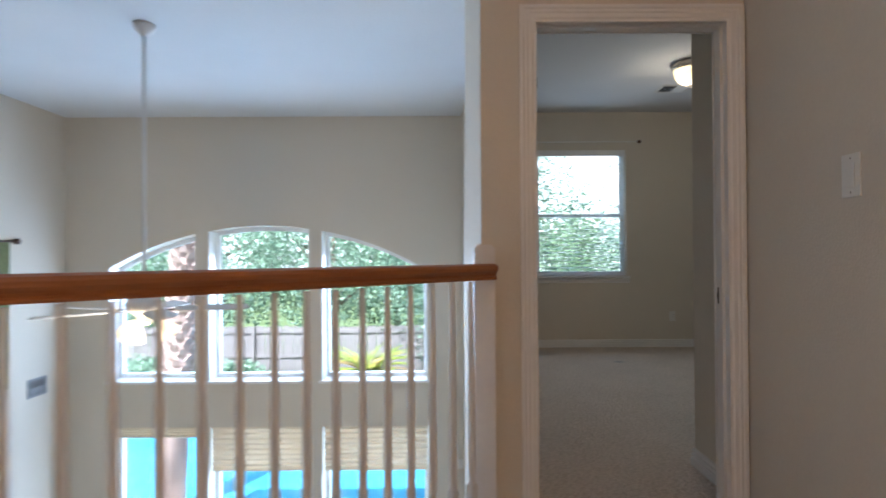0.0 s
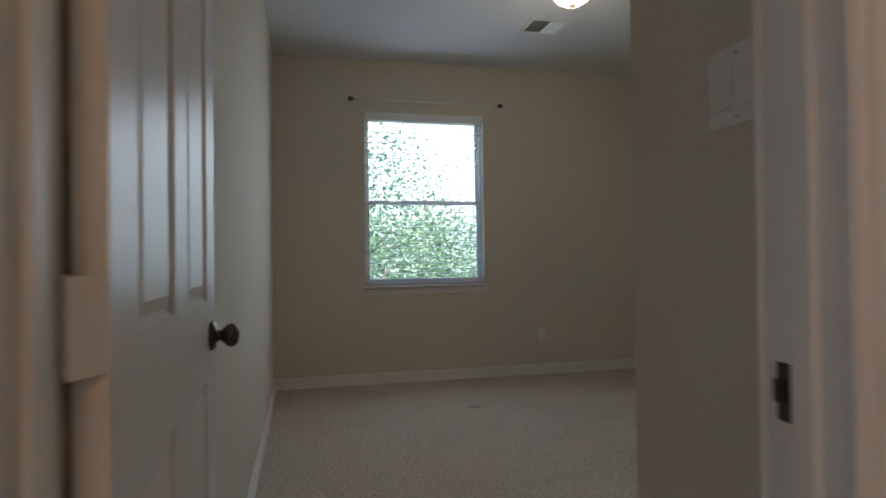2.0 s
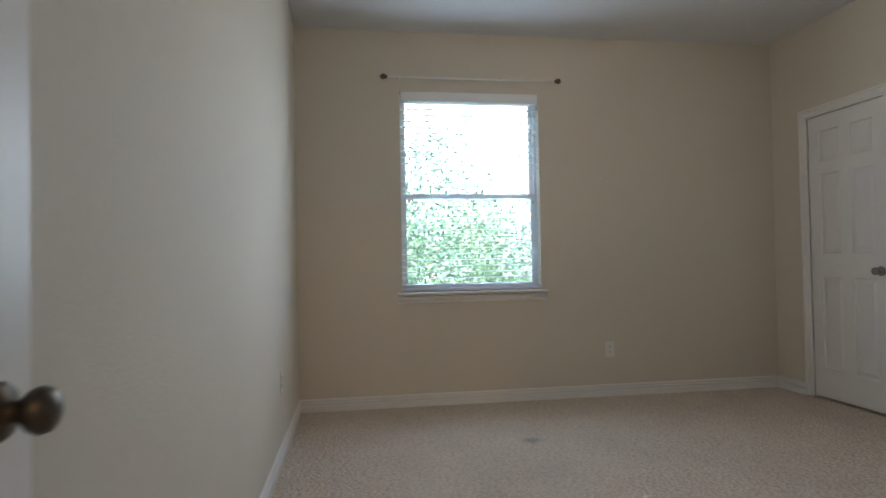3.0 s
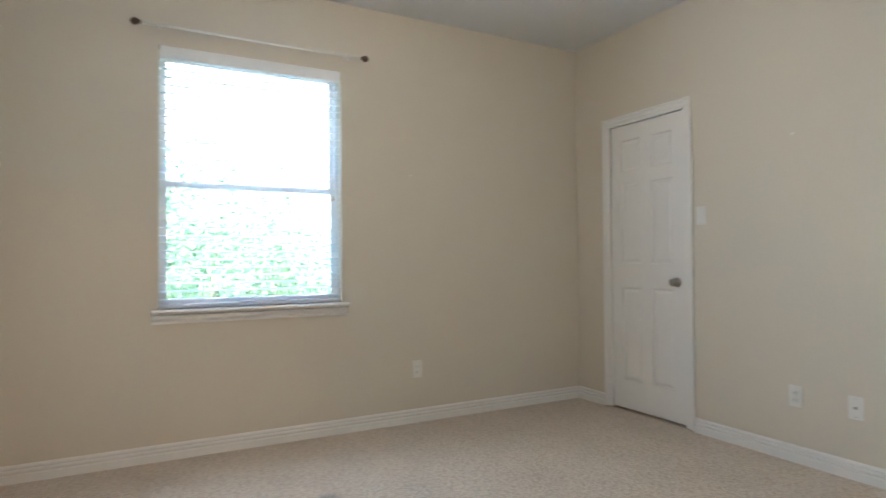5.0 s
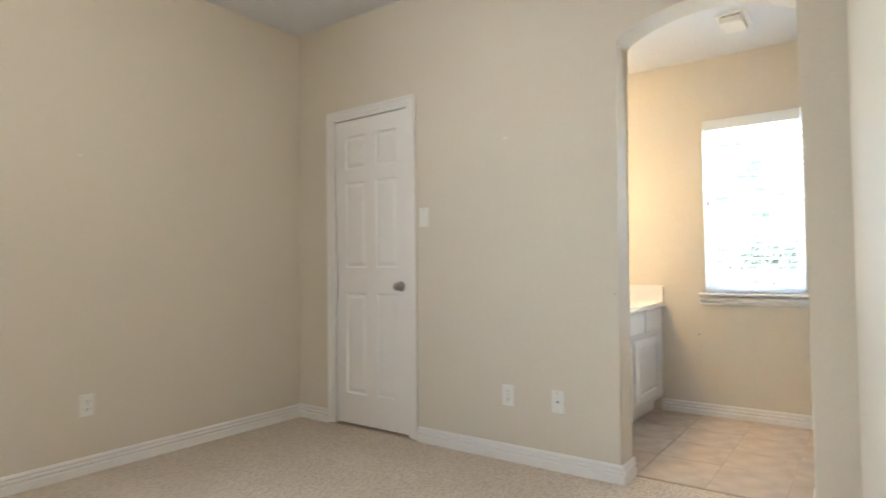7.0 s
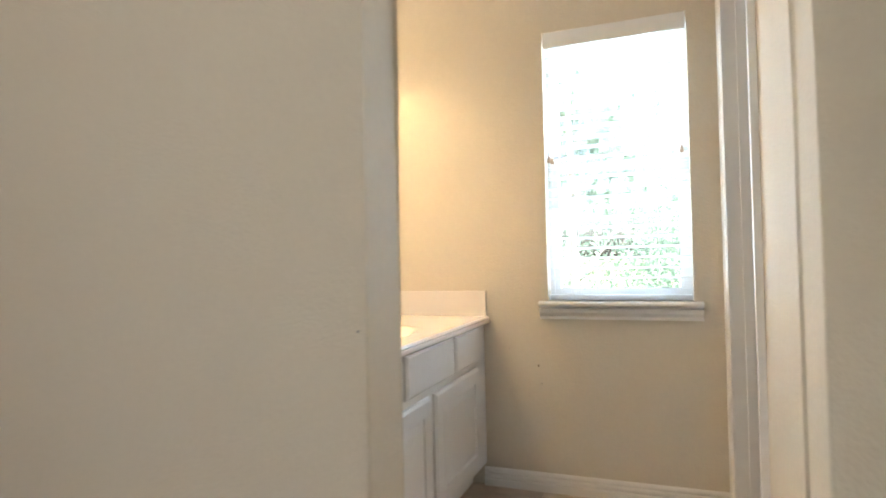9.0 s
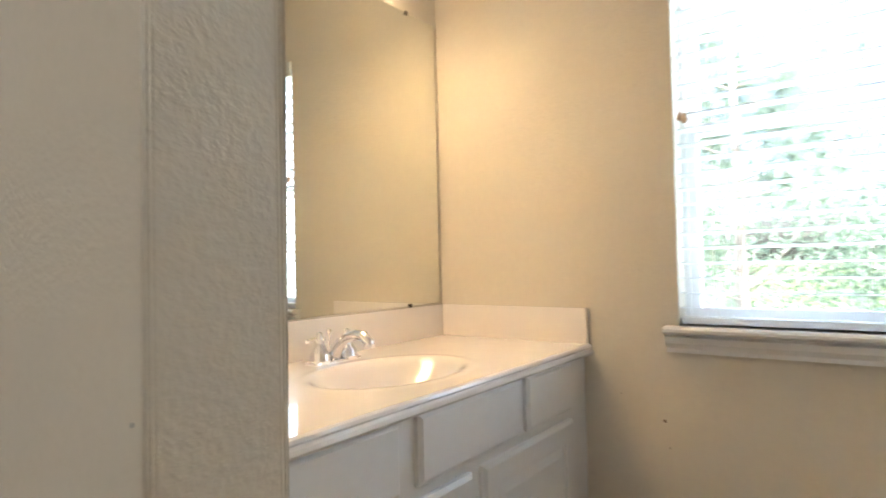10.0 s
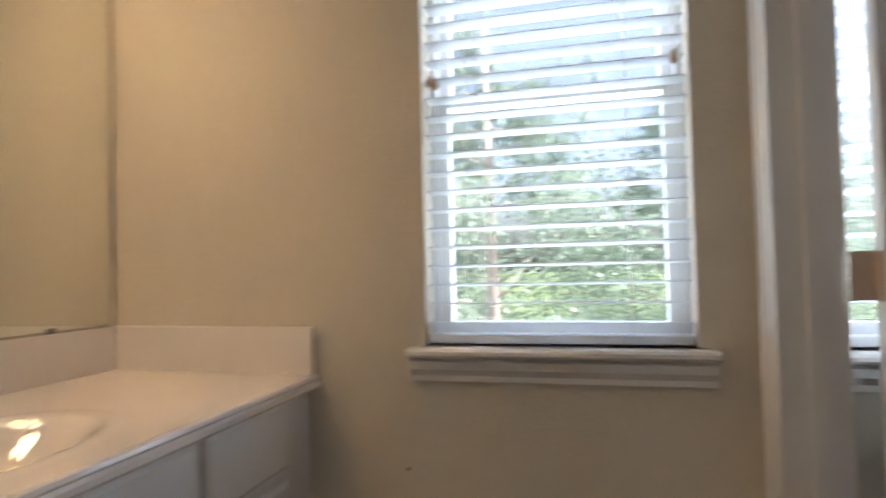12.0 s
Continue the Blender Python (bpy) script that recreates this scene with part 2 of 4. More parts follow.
def boxes(*spans, bevel=0.0):
    bm = bmesh.new()
    for lo, hi in spans:
        add_box(bm, lo, hi, bevel)
    return bm


def lathe(profile, steps=24, axis="z"):
    """A turned solid: profile rows of (radius, height)."""
    bm = bmesh.new()
    rings = []
    for r, h in profile:
        ring = []
        for k in range(steps):
            a = 2 * math.pi * k / steps
            ring.append(bm.verts.new((max(r, 1e-4) * math.cos(a), max(r, 1e-4) * math.sin(a), h)))
        rings.append(ring)
    for a, b in zip(rings, rings[1:]):
        for k in range(steps):
            bm.faces.new((a[k], a[(k + 1) % steps], b[(k + 1) % steps], b[k]))
    bm.faces.new(rings[0])
    bm.faces.new(rings[-1])
    turn = {"z": Matrix(), "y": Matrix.Rotation(radians(-90), 4, "X"), "x": Matrix.Rotation(radians(90), 4, "Y")}[axis]
    bmesh.ops.transform(bm, matrix=turn, verts=bm.verts)
    return bm


def sweep(points, up, profile, bm=None, closed=False):
    """A moulding: profile rows of (to the left of the way, along up), mitred along the points."""
    bm = bm or bmesh.new()
    up = Vector(up)
    pts = [Vector(p) for p in points]
    ways = [(b - a).normalized() for a, b in zip(pts, pts[1:])]
    rows = []
    for k, p in enumerate(pts):
        a = up.cross(ways[max(k - 1, 0)])
        b = up.cross(ways[min(k, len(ways) - 1)])
        m = (a + b) / (1 + a.dot(b))
        rows.append([bm.verts.new(p + m * s + up * h) for s, h in profile])
    n = len(profile)
    for a, b in zip(rows, rows[1:]):
        for k in range(n):
            bm.faces.new((a[k], a[(k + 1) % n], b[(k + 1) % n], b[k]))
    bm.faces.new(rows[0])
    bm.faces.new(rows[-1])
    return bm


def tube(points, radius, steps=8, bm=None):
    """A round bar along the points; radius one number or one per point."""
    bm = bm or bmesh.new()
    pts = [Vector(p) for p in points]
    rows = []
    side = None
    for k, p in enumerate(pts):
        d = (pts[min(k + 1, len(pts) - 1)] - pts[max(k - 1, 0)]).normalized()
        if side is None:
            side = d.orthogonal().normalized()
        side = (side - d * side.dot(d)).normalized()
        other = d.cross(side)
        r = radius[k] if isinstance(radius, (list, tuple)) else radius
        rows.append([bm.verts.new(p + r * (math.cos(2 * math.pi * j / steps) * side + math.sin(2 * math.pi * j / steps) * other)) for j in range(steps)])
    for a, b in zip(rows, rows[1:]):
        for j in range(steps):
            bm.faces.new((a[j], a[(j + 1) % steps], b[(j + 1) % steps], b[j]))
    bm.faces.new(rows[0])
    bm.faces.new(rows[-1])
    return bm


def prism(outline, lo, hi, axis):
    """An outline (pairs in the two other axes, in x, y, z order) drawn out along an axis from lo to hi."""
    bm = bmesh.new()
    place = {"x": lambda a, b, h: (h, a, b), "y": lambda a, b, h: (a, h, b), "z": lambda a, b, h: (a, b, h)}[axis]
    one = [bm.verts.new(place(a, b, lo)) for a, b in outline]
    two = [bm.verts.new(place(a, b, hi)) for a, b in outline]
    for k in range(len(outline)):
        j = (k + 1) % len(outline)
        bm.faces.new((one[k], one[j], two[j], two[k]))
    bm.faces.new(one)
    bm.faces.new(two)
    return bm


def join(bm, other):
    me = bpy.data.meshes.new("tmp")
    other.to_mesh(me)
    other.free()
    bm.from_mesh(me)
    bpy.data.meshes.remove(me)


# ---- the plan ----
H = 2.72                       # ceilings upstairs
HB = 2.465                     # bath ceiling
LOW = -2.95                    # living room floor
WX, SY, SYJ, SY2 = -3.72, -3.26, -3.36, -3.82         # bedroom's west and south walls
ENT_X = -2.81                  # entry nook's east wall
HALL_Y, DOOR_Y = -4.42, -4.30  # the wall with the bedroom door
DX0, DX1, DZ = -3.708, -2.922, 2.015
HALL_X = -2.853                # hall's east wall
BX0, BX1 = 0.165, 1.56        # bath, west and east
BY0, BY1 = -1.50, -3.10        # bath, north and south
AY0, AY1, AZ, ATOP = -2.323, -3.105, 2.13, 2.24  # arch
WIN = (-2.982, -1.938, 0.815, 2.28)
BWIN = (-2.975, -2.38, 0.84, 2.03)
LX0, LX1, LY = -8.53, -3.83, 0.15  # living room


def wall(name, spans, label, material=WALL):
    ob = link(name, boxes(*spans), material, kind="structure")
    return tagged(ob, label, "wall")


x0, x1, z0, z1 = WIN
wall("wall_bedroom_north", [((WX - 0.13, 0, 0), (x0, 0.16, H)), ((x1, 0, 0), (1.7, 0.16, H)), ((x0, 0, 0), (x1, 0.16, z0)), ((x0, 0, z1), (x1, 0.16, H))],
     "tan painted drywall wall with one window opening")
wall("wall_bedroom_west", [((LX1, HALL_Y, -0.3), (WX, -0.002, H)), ((-3.93, HALL_Y, -0.3), (LX1, -3.0, H))], "tan painted drywall wall between bedroom and living room")
bm = boxes(((ENT_X, SY2 - 0.115, 0), (-2.1, SY2, H)), ((ENT_X, DOOR_Y, 0), (ENT_X + 0.115, SY2 - 0.115, H)))
join(bm, prism([(-2.1, SYJ), (0, SY), (0, SY2 - 0.115), (-2.1, SY2 - 0.115)], 0, H, "z"))
tagged(link("wall_bedroom_south", bm, WALL, kind="structure"), "tan painted drywall return beside the entry nook", "wall")
wall("wall_bedroom_door", [((DX1 + 0.02, HALL_Y, 0), (HALL_X + 0.3, DOOR_Y, H)), ((WX, HALL_Y, DZ + 0.02), (DX1 + 0.02, DOOR_Y, H))],
     "tan painted drywall wall with a doorway")
wall("wall_hall_east", [((HALL_X, -9.0, -0.3), (HALL_X + 0.12, HALL_Y, H))], "tan painted drywall hall wall with light switch")
CD0, CD1, CDZ = -1.015, -0.365, 2.04
# east wall with closet doorway and the arch
n = 24
ay = (AY0 + AY1) / 2
half, rise = (AY0 - AY1) / 2, ATOP - AZ
rad = (half * half + rise * rise) / (2 * rise)
curve = [(ay + half * (1 - 2 * k / n), ATOP - rad + math.sqrt(rad * rad - (half * (1 - 2 * k / n)) ** 2)) for k in range(n + 1)]
mouth = [(AY0, 0)] + curve + [(AY1, 0)]
bm = prism([(0, 0), (CD1, 0), (CD1, CDZ), (CD0, CDZ), (CD0, 0)] + mouth + [(SY2 - 0.115, 0), (SY2 - 0.115, H), (0, H)], 0, BX0, "x")


def on_mouth(v):
    return any(abs(v.co.y - y) < 1e-5 and abs(v.co.z - z) < 1e-5 for y, z in mouth)


rim = [e for e in bm.edges if abs(e.verts[0].co.x - e.verts[1].co.x) < 1e-6 and on_mouth(e.verts[0]) and on_mouth(e.verts[1])]
bmesh.ops.bevel(bm, geom=rim, offset=0.014, segments=4, affect="EDGES", profile=0.5)
tagged(link("wall_bedroom_east", bm, WALL, kind="structure"), "tan painted drywall wall with closet doorway and arched opening", "wall")
y0, y1, z0, z1 = BWIN
wall("wall_bath_east", [((BX1, BY0, 0), (BX1 + 0.16, 0.0, H)), ((BX1, y1, 0), (BX1 + 0.16, BY0, H)), ((BX1, -3.23, 0), (BX1 + 0.16, y0, H)), ((BX1, -5.2, 0), (BX1 + 0.16, -4.19, H)), ((BX1, -4.19, 0), (BX1 + 0.16, -3.23, z0)), ((BX1, -4.19, z1), (BX1 + 0.16, -3.23, H)), ((BX1, y0, 0), (BX1 + 0.16, y1, z0)), ((BX1, y0, z1), (BX1 + 0.16, y1, H))],
     "tan painted bathroom wall with one window opening")
wall("wall_bath_north", [((BX0, BY0, 0), (BX1, BY0 + 0.115, H))], "tan painted bathroom wall behind the mirror")
BD0, BD1, BDZ = 0.64, 1.45, 2.045          # doorway in the bath's south wall
wall("wall_bath_south", [((BX0, BY1 - 0.115, 0), (BD0 - 0.02, BY1, H)), ((BD1 + 0.02, BY1 - 0.115, 0), (BX1, BY1, H)), ((BD0 - 0.02, BY1 - 0.115, BDZ + 0.02), (BD1 + 0.02, BY1, H))],
     "tan painted bathroom wall with a doorway")
wall("wall_shower_room", [((-0.05, -5.2, 0), (BX1, -5.08, H)), ((-0.05, -5.08, 0), (0.07, SY - 0.115, H))], "tan painted shower room wall")

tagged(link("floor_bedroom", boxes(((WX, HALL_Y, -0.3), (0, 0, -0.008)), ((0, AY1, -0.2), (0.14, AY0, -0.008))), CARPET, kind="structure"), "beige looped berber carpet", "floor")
tagged(link("floor_bath", boxes(((0.14, -5.2, -0.3), (1.7, 0.0, -0.004)), ((0.0, CD0, -0.3), (0.14, CD1, -0.004))), GROUT, kind="structure"), "tiled bathroom floor", "floor")
RAIL0, RAILD = Vector((-3.895, -4.515, 0)), Vector((-1, -1, 0)).normalized()
edge = [(HALL_X, HALL_Y), (-3.90, HALL_Y), (-3.90, -4.49), (-3.90 - 2.2, -4.49 - 2.2), (-6.1, -9.0), (HALL_X, -9.0)]
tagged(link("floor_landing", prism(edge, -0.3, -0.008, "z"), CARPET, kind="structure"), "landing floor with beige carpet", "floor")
tagged(link("floor_living", boxes(((LX0 - 0.2, -9.2, LOW - 0.2), (LX1 + 1.12, LY + 0.2, LOW))), FLOORLIV, kind="structure"), "living room floor", "floor")
tagged(link("ceiling_bedroom", boxes(((WX - 0.13, HALL_Y, H), (0.0, 0.16, H + 0.15))), CEIL, kind="structure"), "white textured ceiling", "ceiling")
tagged(link("ceiling_bath", boxes(((BX0, -5.2, HB), (BX1, BY0, HB + 0.1)), ((0.0, -5.2, H), (1.75, 0.16, H + 0.15))), CEIL, kind="structure"), "white textured bathroom ceiling", "ceiling")
tagged(link("ceiling_living", prism([(LX0 - 0.2, 0.35), (WX - 0.13, 0.35), (WX - 0.13, HALL_Y), (HALL_X + 0.2, HALL_Y), (HALL_X + 0.2, -9.2), (LX0 - 0.2, -9.2)], H, H + 0.15, "z"), CEIL, kind="structure"), "white ceiling over living room and landing", "ceiling")
wall("wall_living_west", [((LX0 - 0.15, -9.1, LOW), (LX0, LY, H))], "pale tan painted living room wall")
wall("wall_living_south", [((LX0, -9.12, LOW), (HALL_X + 0.12, -9.0, H))], "pale tan painted wall")
wall("wall_living_east", [((LX1, HALL_Y, LOW), (LX1 + 0.12, LY, -0.3)), ((HALL_X, -9.0, LOW), (HALL_X + 0.12, HALL_Y, -0.3)), ((LX1, HALL_Y - 0.1, LOW), (HALL_X, HALL_Y, -0.3))], "pale tan painted living room wall")

# living room window wall: three arched lights above, three openings below
LWIN = ((-8.03, -6.995), (-6.85, -5.65), (-5.51, -4.253))
LW = (-0.41, 1.425, -0.95)      # upper sill, crown of the arch, head of the lower row
AX, AHALF, ARISE = -6.17, 1.925, 0.54
ARAD = (AHALF ** 2 + ARISE ** 2) / (2 * ARISE)


def arch_z(x):
    return LW[1] - ARAD + math.sqrt(ARAD ** 2 - (x - AX) ** 2)


def arch_run(a, b, steps=12):
    return [(a + (b - a) * k / steps, arch_z(a + (b - a) * k / steps)) for k in range(steps + 1)]


D = 0.34
bm = bmesh.new()
xs = [LX0 - 0.15] + [v for w in LWIN for v in w] + [LX1 + 0.12]
for k in range(0, len(xs), 2):
    add_box(bm, (xs[k], LY, LOW), (xs[k + 1], LY + D, H))
for a, b in LWIN:
    add_box(bm, (a, LY, LW[2]), (b, LY + D, LW[0]))
    join(bm, prism([(a, H)] + arch_run(a, b) + [(b, H)], LY, LY + D, "y"))
tagged(link("wall_living_north", bm, WALL, kind="structure"), "pale tan painted two-storey wall with arched windows", "wall")

# the storey below the bedroom
wall("wall_lower_storey", [((LX1 + 0.12, 0.0, LOW - 0.25), (BX1 + 0.16, 0.16, -0.3)), ((BX1, -5.2, LOW - 0.25), (BX1 + 0.16, 0.0, -0.3)), ((HALL_X + 0.12, -5.2, LOW - 0.25), (BX1, -5.08, -0.3))], "pale painted outside wall of the lower storey")

# ---- outdoors ----
GRASS = mat("lawn", (0.07, 0.11, 0.03), 0.9, vary=0.3, grain=8, stain=0.3)
tagged(link("ground", boxes(((-400, -400, LOW - 0.5), (400, 400, LOW - 0.25))), GRASS, kind="structure"), "lawn and garden soil", "ground")

# Far sheet that glows, standing in for the white brightness of the sky.
SKY_GLOW = bpy.data.materials.new("glowing_sky_sheet")
SKY_GLOW.use_nodes = True
SKY_GLOW.node_tree.nodes["Principled BSDF"].inputs["Base Color"].default_value = (0.6, 0.63, 0.66, 1)
SKY_GLOW.node_tree.nodes["Principled BSDF"].inputs["Emission Color"].default_value = (0.93, 0.97, 1.0, 1)
SKY_GLOW.node_tree.nodes["Principled BSDF"].inputs["Emission Strength"].default_value = 0.35
tagged(link("backdrop", boxes(((-110, 85, LOW - 0.3), (90, 85.5, 50))), SKY_GLOW, kind="structure"), "glowing sheet standing in for the bright white sky", "backdrop")

# ---- trim ----
BASE = [(0, -0.008), (0.016, -0.008), (0.016, 0.028), (0.014, 0.032), (0.007, 0.035), (0.008, 0.039), (0.013, 0.042), (0.014, 0.048), (0.012, 0.054), (0.005, 0.057), (0.006, 0.061), (0.011, 0.064), (0.011, 0.070), (0.008, 0.076), (0.003, 0.081), (0, 0.081)]
CASE = [(-0.005, 0), (0.062, 0), (0.062, 0.018), (0.050, 0.019), (0.044, 0.013), (0.034, 0.014), (0.028, 0.010), (0.012, 0.010), (0.006, 0.006), (-0.005, 0.006)]


def baseboard(points):
    ob = link("baseboard", sweep([(x, y, 0) for x, y in points], (0, 0, 1), BASE), TRIM, kind="structure")
    return tagged(ob, "white moulded baseboard along the wall", "baseboard")


def casing(points, normal, name="trim"):
    ob = link(name, sweep(points, normal, CASE), TRIM, kind="structure")
    return tagged(ob, "white moulded door casing", "door casing")


e = 0.001
baseboard([(-e, CD1 + 0.062), (-e, -e), (WX + e, -e), (WX + e, -3.52)])
baseboard([(BX0 - e, AY0 - e), (-e, AY0 - e), (-e, CD0 - 0.064)])
baseboard([(ENT_X + e - 0.002, DOOR_Y + e), (ENT_X - e, SY2 + e), (-2.1 - e, SY2 + e), (-2.1 - e, SYJ + e), (-e, SY + e), (-e, AY1 + e), (BX0 - e, AY1 + e)])
baseboard([(HALL_X - e, -8.9), (HALL_X - e, HALL_Y - e)])
baseboard([(BX1 - e, BY1 + e), (BX1 - e, -2.07)])
baseboard([(BX0 + e, BY1 + e), (BD0 - 0.07, BY1 + e)])
casing([(DX0, HALL_Y - e, 0), (DX0, HALL_Y - e, DZ), (DX1, HALL_Y - e, DZ), (DX1, HALL_Y - e, 0)], (0, -1, 0))
casing([(DX1, DOOR_Y + e, 0), (DX1, DOOR_Y + e, DZ), (DX0, DOOR_Y + e, DZ), (DX0, DOOR_Y + e, 1.9)], (0, 1, 0))
casing([(-e, CD1, 0), (-e, CD1, CDZ), (-e, CD0, CDZ), (-e, CD0, 0)], (-1, 0, 0))
casing([(BD1, BY1 + e, 0), (BD1, BY1 + e, BDZ), (BD0, BY1 + e, BDZ), (BD0, BY1 + e, 0)], (0, 1, 0))


def jamb(name, lo, hi, axis, height, stop):
    """Jamb lining of a doorway: lo, hi are (along, across) corners; the way across the wall is the other axis."""
    (a0, c0), (a1, c1) = lo, hi
    s = [((a0 - 0.02, c0, 0), (a0, c1, height)), ((a1, c0, 0), (a1 + 0.02, c1, height)), ((a0 - 0.02, c0, height), (a1 + 0.02, c1, height + 0.02)),
         ((a0, stop[0], 0), (a0 + 0.011, stop[1], height)), ((a1 - 0.011, stop[0], 0), (a1, stop[1], height)), ((a0 + 0.011, stop[0], height - 0.011), (a1 - 0.011, stop[1], height))]
    if axis == "y":
        s = [((l[1], l[0], l[2]), (h[1], h[0], h[2])) for l, h in s]
    return tagged(link(name, boxes(*s), TRIM, kind="structure"), "white painted door jamb with stop", "door jamb")


jamb("trim_bedroom_jamb", (DX0, HALL_Y), (DX1, DOOR_Y), "x", DZ, (HALL_Y + 0.04, HALL_Y + 0.07))
jamb("trim_closet_jamb", (CD0, 0.0), (CD1, BX0), "y", CDZ, (0.045, 0.075))
jamb("trim_bath_jamb", (BD0, BY1 - 0.115), (BD1, BY1), "x", BDZ, (BY1 - 0.075, BY1 - 0.045))


# ---- doors ----
def raised_panel(w, h, t=0.011):
    """A door panel: sloped edges up to a raised field, on the face y = 0, sunk behind it."""
    bm = bmesh.new()
    rings = [(0, -0.001), (0.006, -0.009), (0.014, -0.009), (0.034, -0.003)]
    rows = []
    for inset, y in rings:
        rows.append([bm.verts.new(p) for p in ((inset, y, inset), (w - inset, y, inset), (w - inset, y, h - inset), (inset, y, h - inset))])
    for a, b in zip(rows, rows[1:]):
        for k in range(4):
            bm.faces.new((a[k], a[(k + 1) % 4], b[(k + 1) % 4], b[k]))
    bm.faces.new(rows[-1])
    back = [bm.verts.new((v.co.x, -0.017, v.co.z)) for v in rows[0]]
    for k in range(4):
        bm.faces.new((rows[0][k], rows[0][(k + 1) % 4], back[(k + 1) % 4], back[k]))
    bm.faces.new(back)
    return bm


KNOB = [(0.031, 0), (0.032, 0.004), (0.027, 0.010), (0.013, 0.013), (0.011, 0.022), (0.016, 0.027), (0.023, 0.034), (0.026, 0.043), (0.023, 0.052), (0.014, 0.058), (0.001, 0.060)]


def door(name, m, width, height, metal, label, knobs=(0, 1), knob_z=0.91, rail_z=1.03):
    """A six-panel door: hinged at x = 0, its face at y = 0, 35 mm thick towards -y."""
    th = 0.035
    d = thing(name, m, label, "door", kind="structure")
    st, mid = 0.105 * width / 0.71, 0.10 * width / 0.71
    z = [(0.20, rail_z - 0.17), (rail_z, 1.60), (1.69, height - 0.11)]
    pw = (width - 2 * st - mid) / 2
    cols = [st, st + pw + mid]
    spans = [((0, -th, 0), (st, 0, height)), ((width - st, -th, 0), (width, 0, height)), ((st + pw, -th, 0), (st + pw + mid, 0, height))]
    edges = [0] + [v for a in z for v in a] + [height]
    for k in range(0, len(edges), 2):
        for c in cols:
            spans.append(((c, -th, edges[k]), (c + pw, 0, edges[k + 1])))
    part("slab", boxes(*spans), DOOR, d)
    for a, b in z:
        for c in cols:
            p = part("panel", raised_panel(pw, b - a), DOOR, d)
            p.location = (c, 0, a)
            q = p.copy()
            scene.collection.objects.link(q)
            q.parent = d
            q.matrix_basis = pose(c + pw, -th, a, 0, 0, 180)
    for side in knobs:
        k = part("knob", lathe(KNOB, 24, "y"), metal, d, "round metal door knob", smooth=True)
        k.matrix_basis = pose(width - 0.065, -th * side, knob_z, 0, 0, 180 * side)
    part("latch_plate", boxes(((width, -0.029, 0.875), (width + 0.002, -0.006, 0.945))), metal, d, "small metal latch plate")
    return d


def hinge(parent, x, y, z, material, leaf=0.035):
    bm = lathe([(0.006, -0.045), (0.006, 0.045), (0.004, 0.050), (0.001, 0.052)], 12)
    add_box(bm, (-leaf, -0.003, -0.044), (0, 0.000, 0.044))
    h = part("hinge", bm, material, parent, "painted butt hinge")
    h.location = (x, y, z)
    return h


d1 = door("door_1", pose(-3.711, DOOR_Y + 0.042, 0.006, 0, 0, 90.4), 0.758, 2.0, BRONZE, "white six-panel bedroom door standing open against the wall", (1,), 0.883, 0.962)
d2 = door("door_2", pose(0.041, CD1 - 0.004, 0.012, 0, 0, -90), 0.642, 2.02, NICKEL, "white six-panel closet door, closed, with satin knob")
d3 = door("door_3", pose(BD1 - 0.004, BY1 - 0.158, 0.006, 0, 0, -87), 0.76, 2.03, BRONZE, "white six-panel door standing open into the shower room")
for z in (0.25, 0.985, 1.82):
    # a leaf across the gap between jamb and door, rounded at its corners, with small screws
    bm = prism([(-0.030, -0.047), (0.014, -0.051), (0.014, 0.051), (-0.030, 0.047), (-0.034, 0.040), (-0.034, -0.040)], -0.0035, 0.0, "x")
    join(bm, prism([(-0.042, -0.012), (0.0, -0.034), (0.0, -0.030), (-0.042, -0.007)], -0.05, 0.05, "z"))
    h = part("hinge", tube([(0.004, 0.008, -0.052), (0.004, 0.008, 0.052)], 0.006, 10, bm), TRIM, d1, "painted butt hinge with small screws")
    h.matrix_basis = pose(-0.0005, 0, z)
    for sy, sz in ((-0.012, 0.032), (-0.024, 0.0), (-0.012, -0.032)):
        s = part("screw", lathe([(0.0022, 0), (0.0018, 0.0008)], 8, "x"), DARK, h)
        s.matrix_basis = pose(-0.0036, sy, sz, 0, 0, 180)
    h = part("hinge", tube([(0, 0, -0.045), (0, 0, 0.045)], 0.006, 10), TRIM, d2, "painted butt hinge")
    h.matrix_basis = pose(-0.002, -0.039, z)
    h = part("hinge", tube([(0, 0, -0.045), (0, 0, 0.045)], 0.007, 10, boxes(((-0.044, -0.004, -0.045), (0.0, -0.001, 0.045)), ((-0.003, -0.03, -0.045), (0.0, -0.004, 0.045)))), BRASS, d3, "butt hinge bridging the gap to the jamb")
    h.matrix_basis = pose(0.0, 0.0, z)
hook = thing("coat_hook", pose(-3.676, -4.27 + 0.075, 1.86), "small dark metal hook on the door's hinge side", "hook")
part("hook_plate", boxes(((-0.006, -0.004, -0.02), (0.006, 0.0, 0.025)), bevel=0.001), DARK, hook)
part("hook_arm", tube([(0, -0.003, 0.018), (0.0, -0.018, 0.01), (0.0, -0.022, -0.012), (0.0, -0.012, -0.026), (0.0, -0.004, -0.02)], 0.004, 8), DARK, hook, smooth=True)
hook.matrix_world = pose(-3.685, DOOR_Y + 0.011, 1.80)

